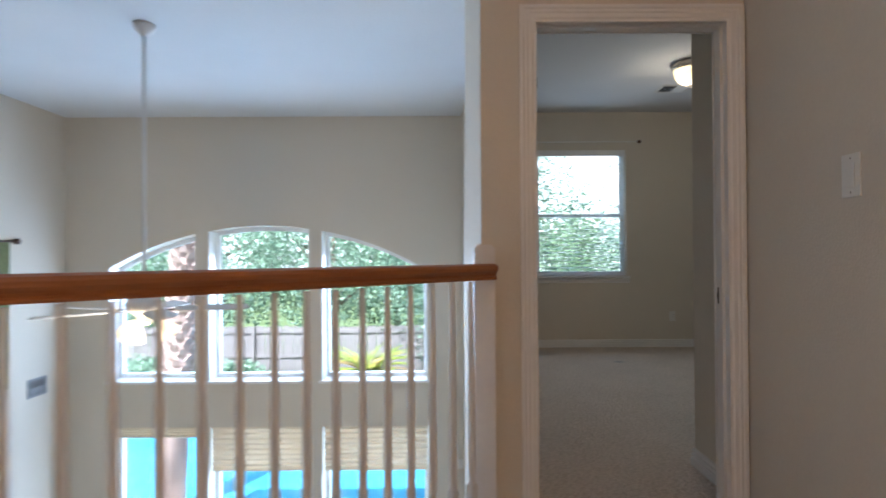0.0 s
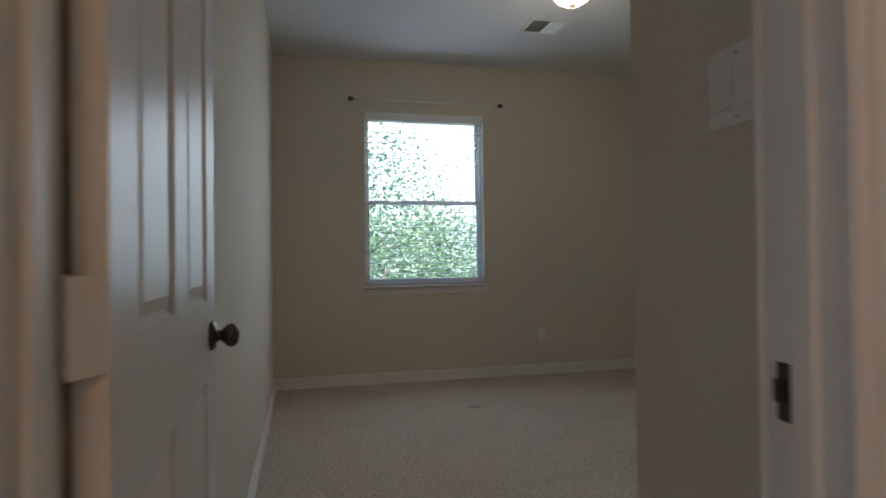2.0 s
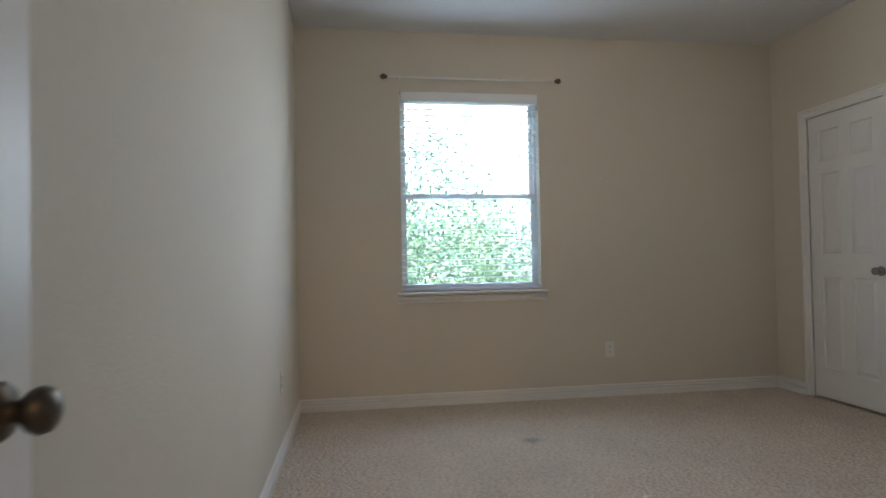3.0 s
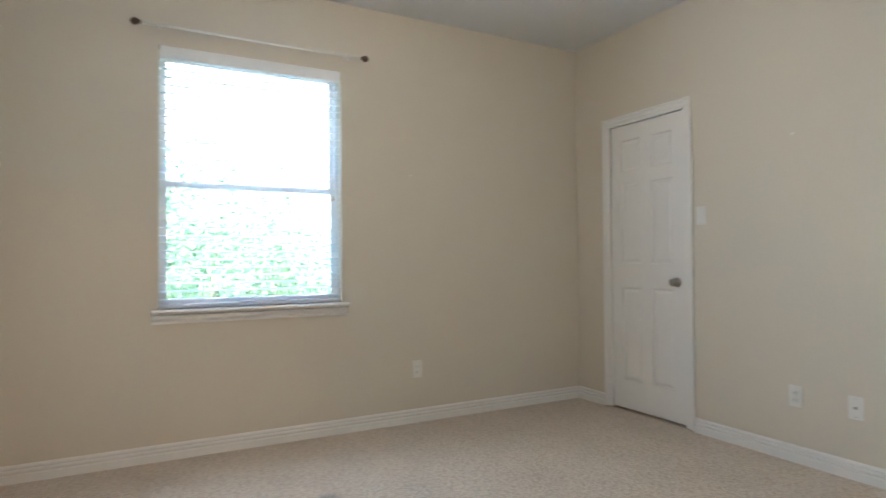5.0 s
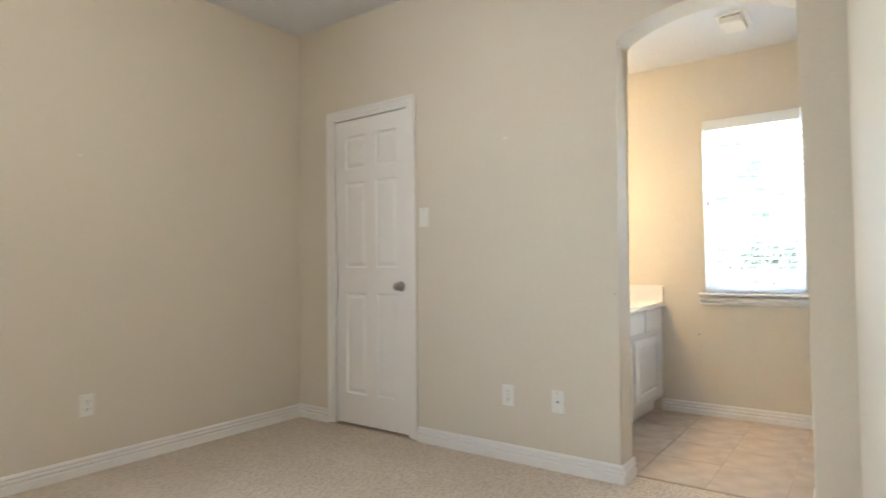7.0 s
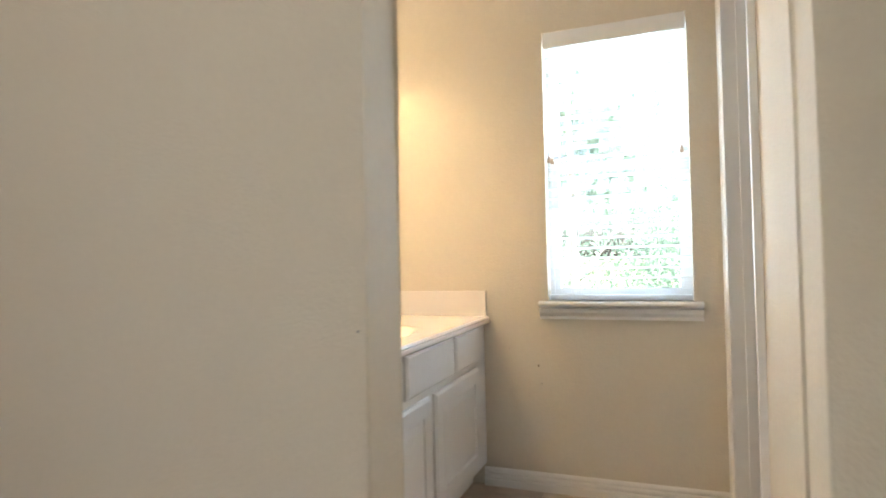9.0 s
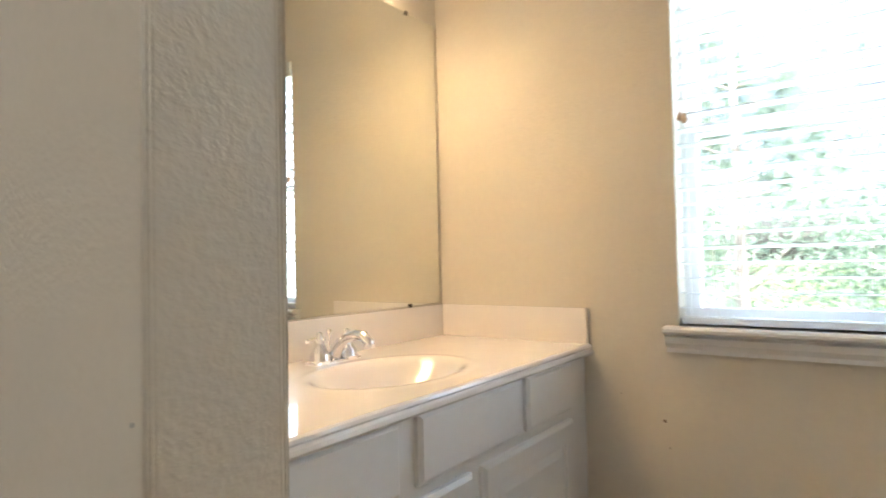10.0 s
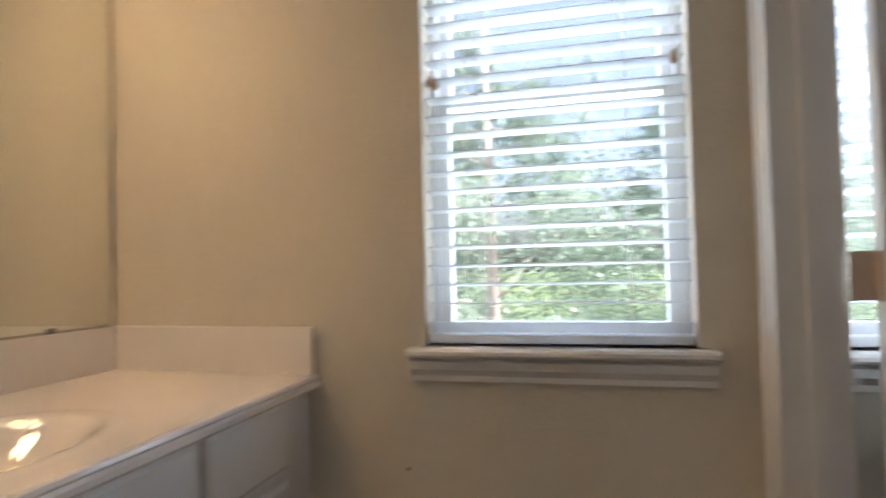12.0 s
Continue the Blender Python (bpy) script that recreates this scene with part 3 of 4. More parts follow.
strike = thing("strike_plate", pose(DX1 - 0.0005, DOOR_Y - 0.034, 0.888), "dark bronze strike plate on the white jamb", "strike plate")
part("plate", boxes(((-0.002, -0.014, -0.035), (0, 0.014, -0.014)), ((-0.002, -0.014, 0.014), (0, 0.014, 0.035)), ((-0.002, -0.014, -0.014), (0, -0.007, 0.014)), ((-0.002, 0.007, -0.014), (0, 0.02, 0.014))), BRONZE, strike)
part("slot", boxes(((-0.001, -0.007, -0.014), (0, 0.007, 0.014))), DARK, strike)


# ---- windows and blinds ----
def window(name, m, w, h, meet, depth, label):
    """A single-hung window: local x across, y outward, z up from the stool. meet: height of the meeting rail."""
    o = thing(name, m, label, "window", kind="structure")
    y0 = depth - 0.075
    part("window_frame", boxes(((0, y0, 0), (0.018, depth, h)), ((w - 0.018, y0, 0), (w, depth, h)), ((0.018, y0, 0), (w - 0.018, depth, 0.018)), ((0.018, y0, h - 0.018), (w - 0.018, depth, h))), VINYL, o)
    for nm, a, b, y in (("lower_sash", 0.018, meet, y0 + 0.006), ("upper_sash", meet - 0.03, h - 0.018, y0 + 0.038)):
        s = part(nm, boxes(((0.018, y, a), (0.046, y + 0.028, b)), ((w - 0.046, y, a), (w - 0.018, y + 0.028, b)), ((0.046, y, a), (w - 0.046, y + 0.028, a + 0.03)), ((0.046, y, b - 0.03), (w - 0.046, y + 0.028, b))), VINYL, o)
        p = part("pane", boxes(((0.046, y + 0.011, a + 0.03), (w - 0.046, y + 0.015, b - 0.03))), GLASS, s)
        p.visible_shadow = False
    return o


STOOL = [(0.0, 0.0), (0.045, 0.0), (0.052, -0.006), (0.052, -0.014), (0.044, -0.020), (0.018, -0.022), (0.018, -0.026), (0.030, -0.032), (0.026, -0.050), (0.012, -0.066), (0.014, -0.078), (0.0, -0.080)]


def stool(parent, w, horn=0.035):
    """The sill board with its moulded apron, returned at both ends."""
    bm = sweep([(-horn, -0.001, 0), (-horn, 0, 0), (w + horn, 0, 0), (w + horn, -0.001, 0)][1:3], (0, 0, 1), [(-s, h) for s, h in STOOL])
    add_box(bm, (0.0, 0.0, -0.02), (w, 0.10, 0.0))
    return part("window_sill", bm, TRIM, parent, "white moulded sill and apron")


def blind(m, w, h, pitch=0.0445, label="", tilt=-5, wand=0.1, knobs=()):
    """A two-inch blind hanging in the opening: local x across, y outward, z up from the stool."""
    o = thing("window_blind", m, label, "window blind")
    g = 0.006
    part("valance", boxes(((g, -0.004, h - 0.072), (w - g, 0.006, h - 0.002)), bevel=0.003), VALANCE, o)
    part("headrail", boxes(((g + 0.004, 0.008, h - 0.05), (w - g - 0.004, 0.056, h - 0.003))), VALANCE, o)
    part("bottom_rail", boxes(((g, 0.008, 0.006), (w - g, 0.058, 0.026)), bevel=0.004), SLAT, o)
    sl = boxes(((g, -0.025, -0.0014), (w - g, 0.025, 0.0014)))
    first = part("slat", sl, SLAT, o)
    n = int((h - 0.075 - 0.05) / pitch)
    for k in range(n + 1):
        s = first if k == 0 else first.copy()
        if k:
            scene.collection.objects.link(s)
            s.parent = o
        s.matrix_basis = pose(0, 0.033, 0.052 + k * pitch, tilt + random.uniform(-0.8, 0.8), random.uniform(-0.08, 0.08), 0)
    for x in (0.13, w - 0.13) if w < 0.8 else (0.12, w / 2, w - 0.12):
        for y in (0.007, 0.059):
            part("ladder_cord", tube([(x, y, 0.02), (x, y, h - 0.05)], 0.0009, 5), CORD, o)
    part("tilt_cord", tube([(wand, 0.0, h - 0.06), (wand + 0.004, -0.003, h * 0.5), (wand + 0.002, -0.003, 0.08), (wand + 0.012, -0.004, 0.03), (wand + 0.02, -0.003, 0.015)], 0.0011, 5), CORD, o)
    for x, z in knobs:
        t = part("tassel", lathe([(0.002, 0.018), (0.004, 0.014), (0.006, 0.006), (0.009, -0.004), (0.007, -0.012), (0.001, -0.014)], 12), WOODTAN, o, "small wooden cord tassel", smooth=True)
        t.location = (x, -0.008, z)
        part("tassel_cord", tube([(x, -0.008, z + 0.016), (x, -0.004, h - 0.06)], 0.0009, 5), CORD, o)
    return o


SCUFF = mat("bare_plaster_chip", (0.16, 0.10, 0.06), 0.9)
WOODTAN = mat("tan_wood_tassel", (0.62, 0.46, 0.34), 0.5)
WOODDARK = mat("dark_wood_tassel", (0.06, 0.05, 0.04), 0.5)
x0, x1, z0, z1 = WIN
m = pose(x0, 0, z0)
wn1 = window("window_1", m, x1 - x0, z1 - z0, 0.72, 0.15, "white vinyl single-hung bedroom window with moulded sill")
stool(wn1, x1 - x0)
blind(m, x1 - x0, z1 - z0, tilt=5, label="white two-inch slatted blind, lowered with slats open", wand=0.16, knobs=((0.06, 0.66), (0.085, 0.67), (x1 - x0 - 0.06, 0.65)))
y0, y1, z0, z1 = BWIN
m = pose(BX1, y1, z0, 0, 0, -90)
wn2 = window("window_2", m, y1 - y0, z1 - z0, 0.61, 0.15, "white vinyl single-hung bathroom window with moulded sill")
stool(wn2, y1 - y0)
blind(m, y1 - y0, z1 - z0, label="white two-inch slatted bathroom blind, lowered with slats open", wand=0.10, knobs=((0.022, 0.622), (0.036, 0.614), (y1 - y0 - 0.03, 0.622)))
m = pose(BX1, -3.23, z0, 0, 0, -90)
wn3 = window("window_3", m, 0.96, z1 - z0, 0.575, 0.15, "white vinyl shower room window behind the door")
stool(wn3, 0.96)
blind(m, 0.96, z1 - z0, label="white slatted blind in the shower room", wand=0.1)

rod = thing("curtain_rod", pose(-2.45, -0.07, 2.362), "thin white curtain rod with dark wooden finials", "curtain rod")
part("rod", tube([(-0.62, 0, 0), (0.62, 0, 0)], 0.007, 10), PLASTIC, rod, smooth=True)
for sx in (-1, 1):
    f = part("finial", lathe([(0.006, 0), (0.012, 0.004), (0.010, 0.010), (0.018, 0.020), (0.021, 0.030), (0.017, 0.042), (0.008, 0.050), (0.001, 0.053)], 16, "x"), WOODKNOB, rod, "dark brown wooden finial", smooth=True)
    f.matrix_basis = pose(0.62 * sx, 0, 0, 0, 0, 0 if sx > 0 else 180)
    part("bracket", tube([(0.53 * sx, 0.069, 0.005), (0.53 * sx, 0.01, 0.005), (0.53 * sx, -0.009, -0.004), (0.53 * sx, -0.009, -0.03)], 0.004, 8), PLASTIC, rod)


# ---- scuffs knocked into the bathroom wall ----
for y, z, r, a in ((-2.33, 0.551, 0.0045, 20), (-2.342, 0.472, 0.0022, 70), (-2.20, 0.62, 0.0016, 0)):
    bm = lathe([(0.001, 0.0012), (r * 0.5, 0.0016), (r * 0.8, 0.0010), (r, 0.0)], 9, "x")
    for v in bm.verts:
        v.co.y *= 1.0 + 0.5 * noise.noise(v.co * 300)
        v.co.x *= -1
    chip = part("paint_chip", bm, SCUFF, bpy.data.objects["wall_bath_east"], "brown chip knocked in the paint")
    chip.matrix_basis = pose(BX1, y, z, a, 0, 0)


# ---- filled nail holes and a grey scuff on the bedroom walls ----
FILLER = mat("white_wall_filler", (0.78, 0.76, 0.72), 0.85)
for host, m, size in (("wall_bedroom_east", pose(0, -1.708, 1.742, 0, 0, 180), 0.012), ("wall_bedroom_north", pose(-1.452, 0, 1.647, 0, 0, -90), 0.010)):
    bm = lathe([(size, 0.0), (size * 0.7, 0.0006), (0.001, 0.0009)], 10, "x")
    for v in bm.verts:
        v.co.z *= 0.55 + 0.2 * noise.noise(v.co * 200)
    dab = part("filler_dab", bm, FILLER, bpy.data.objects[host], "dab of white filler over a nail hole")
    dab.matrix_basis = m
bm = lathe([(0.003, 0.0), (0.002, 0.0005), (0.001, 0.0006)], 9, "x")
part("scuff", bm, SHADE_GREY, bpy.data.objects["wall_bedroom_east"], "small grey scuff beside the arch").matrix_basis = pose(0, -2.305, 0.90, 0, 0, 180)
stop = part("hinge_stop", tube([(0, 0, 0), (-0.018, 0.012, 0.002), (-0.050, 0.020, 0.0)], [0.004, 0.0035, 0.006], 8), NICKEL, d2, "small metal hinge-pin door stop", smooth=True)
stop.matrix_basis = pose(0.0, 0.034, 1.866)


# ---- plates, lamps and vents ----
def plate(name, m, kind, label):
    """A wall plate: local x across, y out of the wall, z up."""
    o = thing(name, m, label, "wall plate")
    wide = 0.116 if kind == "double" else 0.07
    part("cover", boxes(((-wide / 2, 0, -0.057), (wide / 2, 0.005, 0.057)), bevel=0.002), PLASTIC, o)
    if kind == "outlet":
        for z in (0.02, -0.02):
            r = part("receptacle", boxes(((-0.016, 0.005, z - 0.014), (0.016, 0.0075, z + 0.014)), bevel=0.003), PLASTIC, o)
            part("slot", boxes(((-0.008, 0.0075, z - 0.003), (-0.0055, 0.0079, z + 0.007)), ((0.0055, 0.0075, z - 0.003), (0.008, 0.0079, z + 0.006)), ((-0.002, 0.0075, z - 0.010), (0.002, 0.0079, z - 0.006))), DARK, r)
    elif kind == "jack":
        part("jack", lathe([(0.006, 0.005), (0.006, 0.013), (0.002, 0.014)], 12, "y"), NICKEL, o)
    else:
        for x in (-0.023, 0.023) if kind == "double" else (0,):
            part("rocker", boxes(((x - 0.0165, 0.005, -0.033), (x + 0.0165, 0.0095, 0.033)), bevel=0.0025), PLASTIC, o)
    for z in (0.045, -0.045) if kind != "outlet" else (0.0,):
        part("screw", lathe([(0.0028, 0.005), (0.0022, 0.0062)], 8, "y"), NICKEL, o).location = (0, 0, z)
    return o


plate("wall_outlet", pose(-1.413, 0, 0.345, 0, 0, 180), "outlet", "white duplex outlet on the tan wall under the window")
plate("wall_outlet", pose(0, -1.703, 0.342, 0, 0, 90), "outlet", "white duplex outlet on the tan wall beside the jack")
plate("cable_jack", pose(0, -1.997, 0.342, 0, 0, 90), "jack", "white cable jack plate on the tan wall")
plate("light_switch", pose(0, -1.137, 1.341, 0, 0, 90), "single", "white rocker switch beside the closet door")
plate("light_switch", pose(ENT_X, -4.132, 1.322, 0, 0, 90) @ Matrix.Diagonal((1.1, 1, 1.13, 1)), "double", "white double rocker switch inside the entry")
plate("light_switch", pose(HALL_X, -5.036, 1.298, 0, 0, 90) @ Matrix.Diagonal((1.15, 1, 1.15, 1)), "single", "white rocker switch on the hall wall")
plate("light_switch", pose(-3.875, LY, -1.40, 0, 0, 180), "single", "white rocker switch on the living room wall beside the window")
plate("wall_outlet", pose(WX, -0.97, 0.40, 0, 0, -90), "outlet", "white duplex outlet low on the tan wall")



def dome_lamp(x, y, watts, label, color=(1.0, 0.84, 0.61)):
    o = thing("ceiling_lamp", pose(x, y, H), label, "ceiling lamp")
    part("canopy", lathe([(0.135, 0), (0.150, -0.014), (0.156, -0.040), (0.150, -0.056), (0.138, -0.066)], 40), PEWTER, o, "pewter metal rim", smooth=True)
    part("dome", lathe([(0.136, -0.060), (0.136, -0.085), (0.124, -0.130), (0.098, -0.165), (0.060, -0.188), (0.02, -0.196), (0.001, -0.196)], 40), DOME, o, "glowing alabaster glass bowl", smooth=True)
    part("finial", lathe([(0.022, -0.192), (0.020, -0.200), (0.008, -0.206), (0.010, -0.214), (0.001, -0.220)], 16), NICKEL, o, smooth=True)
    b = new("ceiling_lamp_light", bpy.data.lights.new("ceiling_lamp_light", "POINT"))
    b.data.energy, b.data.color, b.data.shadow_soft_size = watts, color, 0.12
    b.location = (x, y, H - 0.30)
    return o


dome_lamp(-1.93, -1.76, LAMP_W, "lit alabaster glass dome lamp with pewter rim")
# unseen lamp, added behind the camera to warm and brighten the hall
dome_lamp(-3.6, -7.6, HALL_W, "added alabaster glass dome lamp over the landing, out of view", (1.0, 0.56, 0.24))


def vent(name, m, w, d, n, label, paint=PLASTIC):
    """A register: local x, y in its plane, facing -z."""
    o = thing(name, m, label, "air vent")
    part("frame", boxes(((-w / 2, -d / 2, -0.008), (-w / 2 + 0.03, d / 2, 0)), ((w / 2 - 0.03, -d / 2, -0.008), (w / 2, d / 2, 0)), ((-w / 2 + 0.03, -d / 2, -0.008), (w / 2 - 0.03, -d / 2 + 0.03, 0)), ((-w / 2 + 0.03, d / 2 - 0.03, -0.008), (w / 2 - 0.03, d / 2, 0))), paint, o)
    part("backing", boxes(((-w / 2 + 0.03, -d / 2 + 0.03, -0.002), (w / 2 - 0.03, d / 2 - 0.03, -0.001))), DARK, o)
    step = (w - 0.07) / n
    for k in range(n):
        x = -w / 2 + 0.035 + (k + 0.5) * step
        s = part("slat", boxes(((-0.45 * step, -d / 2 + 0.03, -0.0008), (0.45 * step, d / 2 - 0.03, 0.0008))), paint, o)
        s.matrix_basis = pose(x, 0, -0.009, 0, 38 if x > 0 else -38, 0)
    return o


vent("ceiling_vent", pose(-1.76, -0.965, H), 0.31, 0.27, 14, "white metal ceiling register with slats")
fanb = vent("exhaust_fan", pose(0.95, -2.70, HB), 0.24, 0.16, 9, "white square bathroom exhaust fan grille")
part("housing", boxes(((-0.095, -0.06, -0.05), (0.095, 0.06, -0.010)), bevel=0.010), PLASTIC, fanb)
vent("wall_register", pose(LX0 + 0.001, -0.34, -0.355, 0, -90, 0), 0.20, 0.30, 8, "grey wall register on the living room wall", SHADE_GREY)


# ---- bathroom ----
VX0, VX1, VY, CZ = BX0 + 0.001, BX1 - 0.001, -2.079, 0.77
van = thing("vanity_cabinet", pose(0, 0, 0), "white painted bathroom vanity with raised-panel doors and drawers", "vanity cabinet")
part("face_frame", boxes(((VX0, VY, 0.10), (VX1, VY + 0.02, CZ - 0.035))), CABINET, van)
part("side_panel", boxes(((VX0, VY + 0.02, 0.10), (VX0 + 0.02, BY0 - 0.001, CZ - 0.035))), CABINET, van)
part("side_panel", boxes(((VX1 - 0.02, VY + 0.02, 0.10), (VX1, BY0 - 0.001, CZ - 0.035))), CABINET, van)
part("toe_kick", boxes(((VX0, VY + 0.07, -0.01), (VX1, VY + 0.085, 0.10))), CABINET, van)


def front(x, z, w, h, name, raised):
    """A drawer or door front, 18 mm proud of the face, with a bevelled rim and, on doors, a raised field."""
    bm = bmesh.new()
    rings = [(0, 0), (0, -0.010), (0.010, -0.018)]
    if raised:
        rings += [(0.058, -0.018), (0.062, -0.010), (0.068, -0.010), (0.092, -0.016)]
    rows = [[bm.verts.new(p) for p in ((a, y, a), (w - a, y, a), (w - a, y, h - a), (a, y, h - a))] for a, y in rings]
    for a, b in zip(rows, rows[1:]):
        for k in range(4):
            bm.faces.new((a[k], a[(k + 1) % 4], b[(k + 1) % 4], b[k]))
    bm.faces.new(rows[0])
    bm.faces.new(rows[-1])
    ob = part(name, bm, CABINET, van)
    ob.location = (x, VY - 0.0005, z)
    return ob


for a, b, nm in ((1.138, 1.425, "drawer"), (0.675, 1.115, "false_front"), (0.205, 0.615, "drawer")):
    front(a, 0.585, b - a, 0.147, nm, False)
for a, b in ((0.915, 1.425), (0.375, 0.87), (0.205, 0.33)):
    front(a, 0.135, b - a, 0.422, "door", True)

# countertop with an oval basin moulded into it
top = thing("vanity_countertop", pose(0, 0, 0), "ivory cultured marble vanity top with moulded oval sink", "countertop")
SX, SYY, SA, SB = 0.872, -1.845, 0.235, 0.165
bm = bmesh.new()
NX, NY = 110, 44
ya, yb = -2.088, BY0 - 0.002
grid = []
for i in range(NX + 1):
    col = []
    for j in range(NY + 1):
        x, y = VX0 + (VX1 - VX0) * i / NX, ya + (yb - ya) * j / NY
        r = math.hypot((x - SX) / SA, (y - SYY) / SB)
        z = CZ
        if r < 1.16:
            lip = max(0.0, 1 - abs(r - 1.08) / 0.08)
            z += 0.0014 * (0.5 - 0.5 * math.cos(math.pi * lip))
        if r < 1.0:
            z = CZ - 0.125 * (1 - r ** 2.4) ** 1.25
        col.append(bm.verts.new((x, y, z)))
    grid.append(col)
for i in range(NX):
    for j in range(NY):
        bm.faces.new((grid[i][j], grid[i + 1][j], grid[i + 1][j + 1], grid[i][j + 1]))
part("basin_top", bm, MARBLE, top, smooth=True)
NOSE = [(0.0, -0.0), (0.010, 0.0), (0.016, -0.004), (0.018, -0.010), (0.015, -0.015), (0.020, -0.020), (0.022, -0.028), (0.018, -0.034), (0.0, -0.034)]
part("front_edge", sweep([(VX1, ya, CZ), (VX0, ya, CZ)], (0, 0, 1), NOSE), MARBLE, top)
part("backsplash", boxes(((VX0, BY0 - 0.021, CZ - 0.002), (VX1 - 0.021, BY0 - 0.001, CZ + 0.117)), bevel=0.003), MARBLE, top)
part("side_splash", boxes(((VX1 - 0.020, -2.096, CZ - 0.002), (VX1, BY0 - 0.001, CZ + 0.117)), bevel=0.003), MARBLE, top)
part("drain", lathe([(0.024, -0.124), (0.024, -0.1205), (0.018, -0.1205), (0.016, -0.1225), (0.001, -0.1225)], 20), CHROME, top, "chrome drain").location = (SX, SYY, CZ)

fau = thing("sink_faucet", pose(0.893, -1.61, CZ), "chrome two-handle bathroom faucet with curved spout", "faucet")
part("base_plate", boxes(((-0.085, -0.026, 0.0), (0.085, 0.026, 0.008)), bevel=0.003), CHROME, fau, smooth=False)
for sx in (-1, 1):
    b = part("handle_body", lathe([(0.031, 0.004), (0.031, 0.014), (0.028, 0.018), (0.029, 0.026), (0.021, 0.038), (0.014, 0.052), (0.013, 0.062), (0.016, 0.066), (0.015, 0.074), (0.008, 0.080), (0.009, 0.086), (0.001, 0.090)], 20), CHROME, fau, smooth=True)
    b.location = (0.052 * sx, 0, 0)
    part("lever", tube([(0, 0, 0.071), (0.022 * sx, -0.006, 0.074), (0.048 * sx, -0.014, 0.072), (0.058 * sx, -0.017, 0.071), (0.066 * sx, -0.019, 0.071)], [0.0045, 0.004, 0.0045, 0.0075, 0.004], 10), CHROME, b, smooth=True)
part("spout", tube([(0, 0.002, 0.008), (0, -0.006, 0.030), (0, -0.026, 0.052), (0, -0.054, 0.070), (0, -0.090, 0.081), (0, -0.120, 0.078), (0, -0.138, 0.064), (0, -0.142, 0.046)], [0.025, 0.020, 0.016, 0.0145, 0.0145, 0.015, 0.0155, 0.0165], 16), CHROME, fau, smooth=True)
part("lift_rod", lathe([(0.003, 0.03), (0.003, 0.075), (0.007, 0.080), (0.008, 0.087), (0.004, 0.092), (0.001, 0.094)], 12), CHROME, fau, smooth=True).location = (0, 0.018, 0)

mir = thing("wall_mirror", pose(0, 0, 0), "large frameless wall mirror over the vanity", "mirror")
part("glass", boxes(((VX0 + 0.01, BY0 - 0.006, CZ + 0.121), (1.538, BY0 - 0.001, 1.96))), MIRROR, mir)
for x, z in ((1.36, CZ + 0.119), (0.45, CZ + 0.119), (1.37, 1.956), (0.45, 1.956)):
    part("clip", boxes(((x - 0.008, BY0 - 0.010, z - 0.005), (x + 0.008, BY0 - 0.0065, z + 0.010)), bevel=0.002), BRONZE, mir)

bar = thing("vanity_light", pose(0.86, BY0, 2.16), "four-lamp vanity light with glowing bell shades above the mirror", "vanity light")
part("back_plate", boxes(((-0.42, -0.025, -0.04), (0.42, -0.001, 0.04)), bevel=0.008), CHROME, bar)
for k in range(4):
    x = -0.33 + 0.22 * k
    part("arm", tube([(x, -0.02, 0), (x, -0.07, 0.02), (x, -0.11, 0.015), (x, -0.115, -0.02)], 0.008, 8), CHROME, bar, smooth=True)
    part("lamp_shade", lathe([(0.024, -0.02), (0.034, -0.045), (0.045, -0.09), (0.062, -0.13), (0.059, -0.13), (0.042, -0.09), (0.031, -0.045), (0.020, -0.024)], 22), BULB, bar, "glowing frosted glass bell shade", smooth=True).location = (x, -0.115, 0)
    q = new("vanity_bulb_light", bpy.data.lights.new("vanity_bulb_light", "POINT"))
    q.data.energy, q.data.color, q.data.shadow_soft_size = VAN_W, (1.0, 0.73, 0.40), 0.04
    q.location = (0.86 + x, BY0 - 0.115, 2.16 - 0.082)

# shower room seen in the mirror
tub = thing("bathtub", pose(0, 0, 0), "white shower surround and tub", "bathtub")
surround = part("surround", boxes(((0.08, -5.07, 0.45), (BX1 - 0.002, -5.05, 1.87)), ((0.075, -5.05, 0.45), (0.095, -4.3, 1.87)), ((BX1 - 0.022, -5.05, 0.45), (BX1 - 0.002, -4.3, 1.87))), TUB, tub)
part("tub_wall", boxes(((0.08, -4.36, -0.01), (BX1 - 0.002, -4.28, 0.46)), ((0.08, -5.05, -0.01), (BX1 - 0.002, -4.36, 0.12)), bevel=0.01), TUB, tub)
wall_tile = boxes(((0.0015, 0, 0.0015), (0.1995, 0.006, 0.1995)), bevel=0.0015)
tile_mesh = bpy.data.meshes.new("tile")
wall_tile.to_mesh(tile_mesh)
wall_tile.free()
tile_mesh.materials.append(TUB)
for i in range(7):
    for j in range(7):
        ob = new("tile", tile_mesh)
        ob.parent = surround
        ob.matrix_basis = pose(0.13 + 0.2 * i, -5.05, 0.462 + 0.2 * j)
for i in range(3):
    for j in range(7):
        ob = new("tile", tile_mesh)
        ob.parent = surround
        ob.matrix_basis = pose(BX1 - 0.022, -5.04 + 0.2 * i, 0.462 + 0.2 * j, 0, 0, 90)
sr = thing("shower_rod", pose(0, 0, 0), "thin chrome shower curtain rod", "shower rod")
part("rod", tube([(0.075, -4.33, 1.93), (BX1 - 0.003, -4.33, 1.93)], 0.012, 10), CHROME, sr, smooth=True)

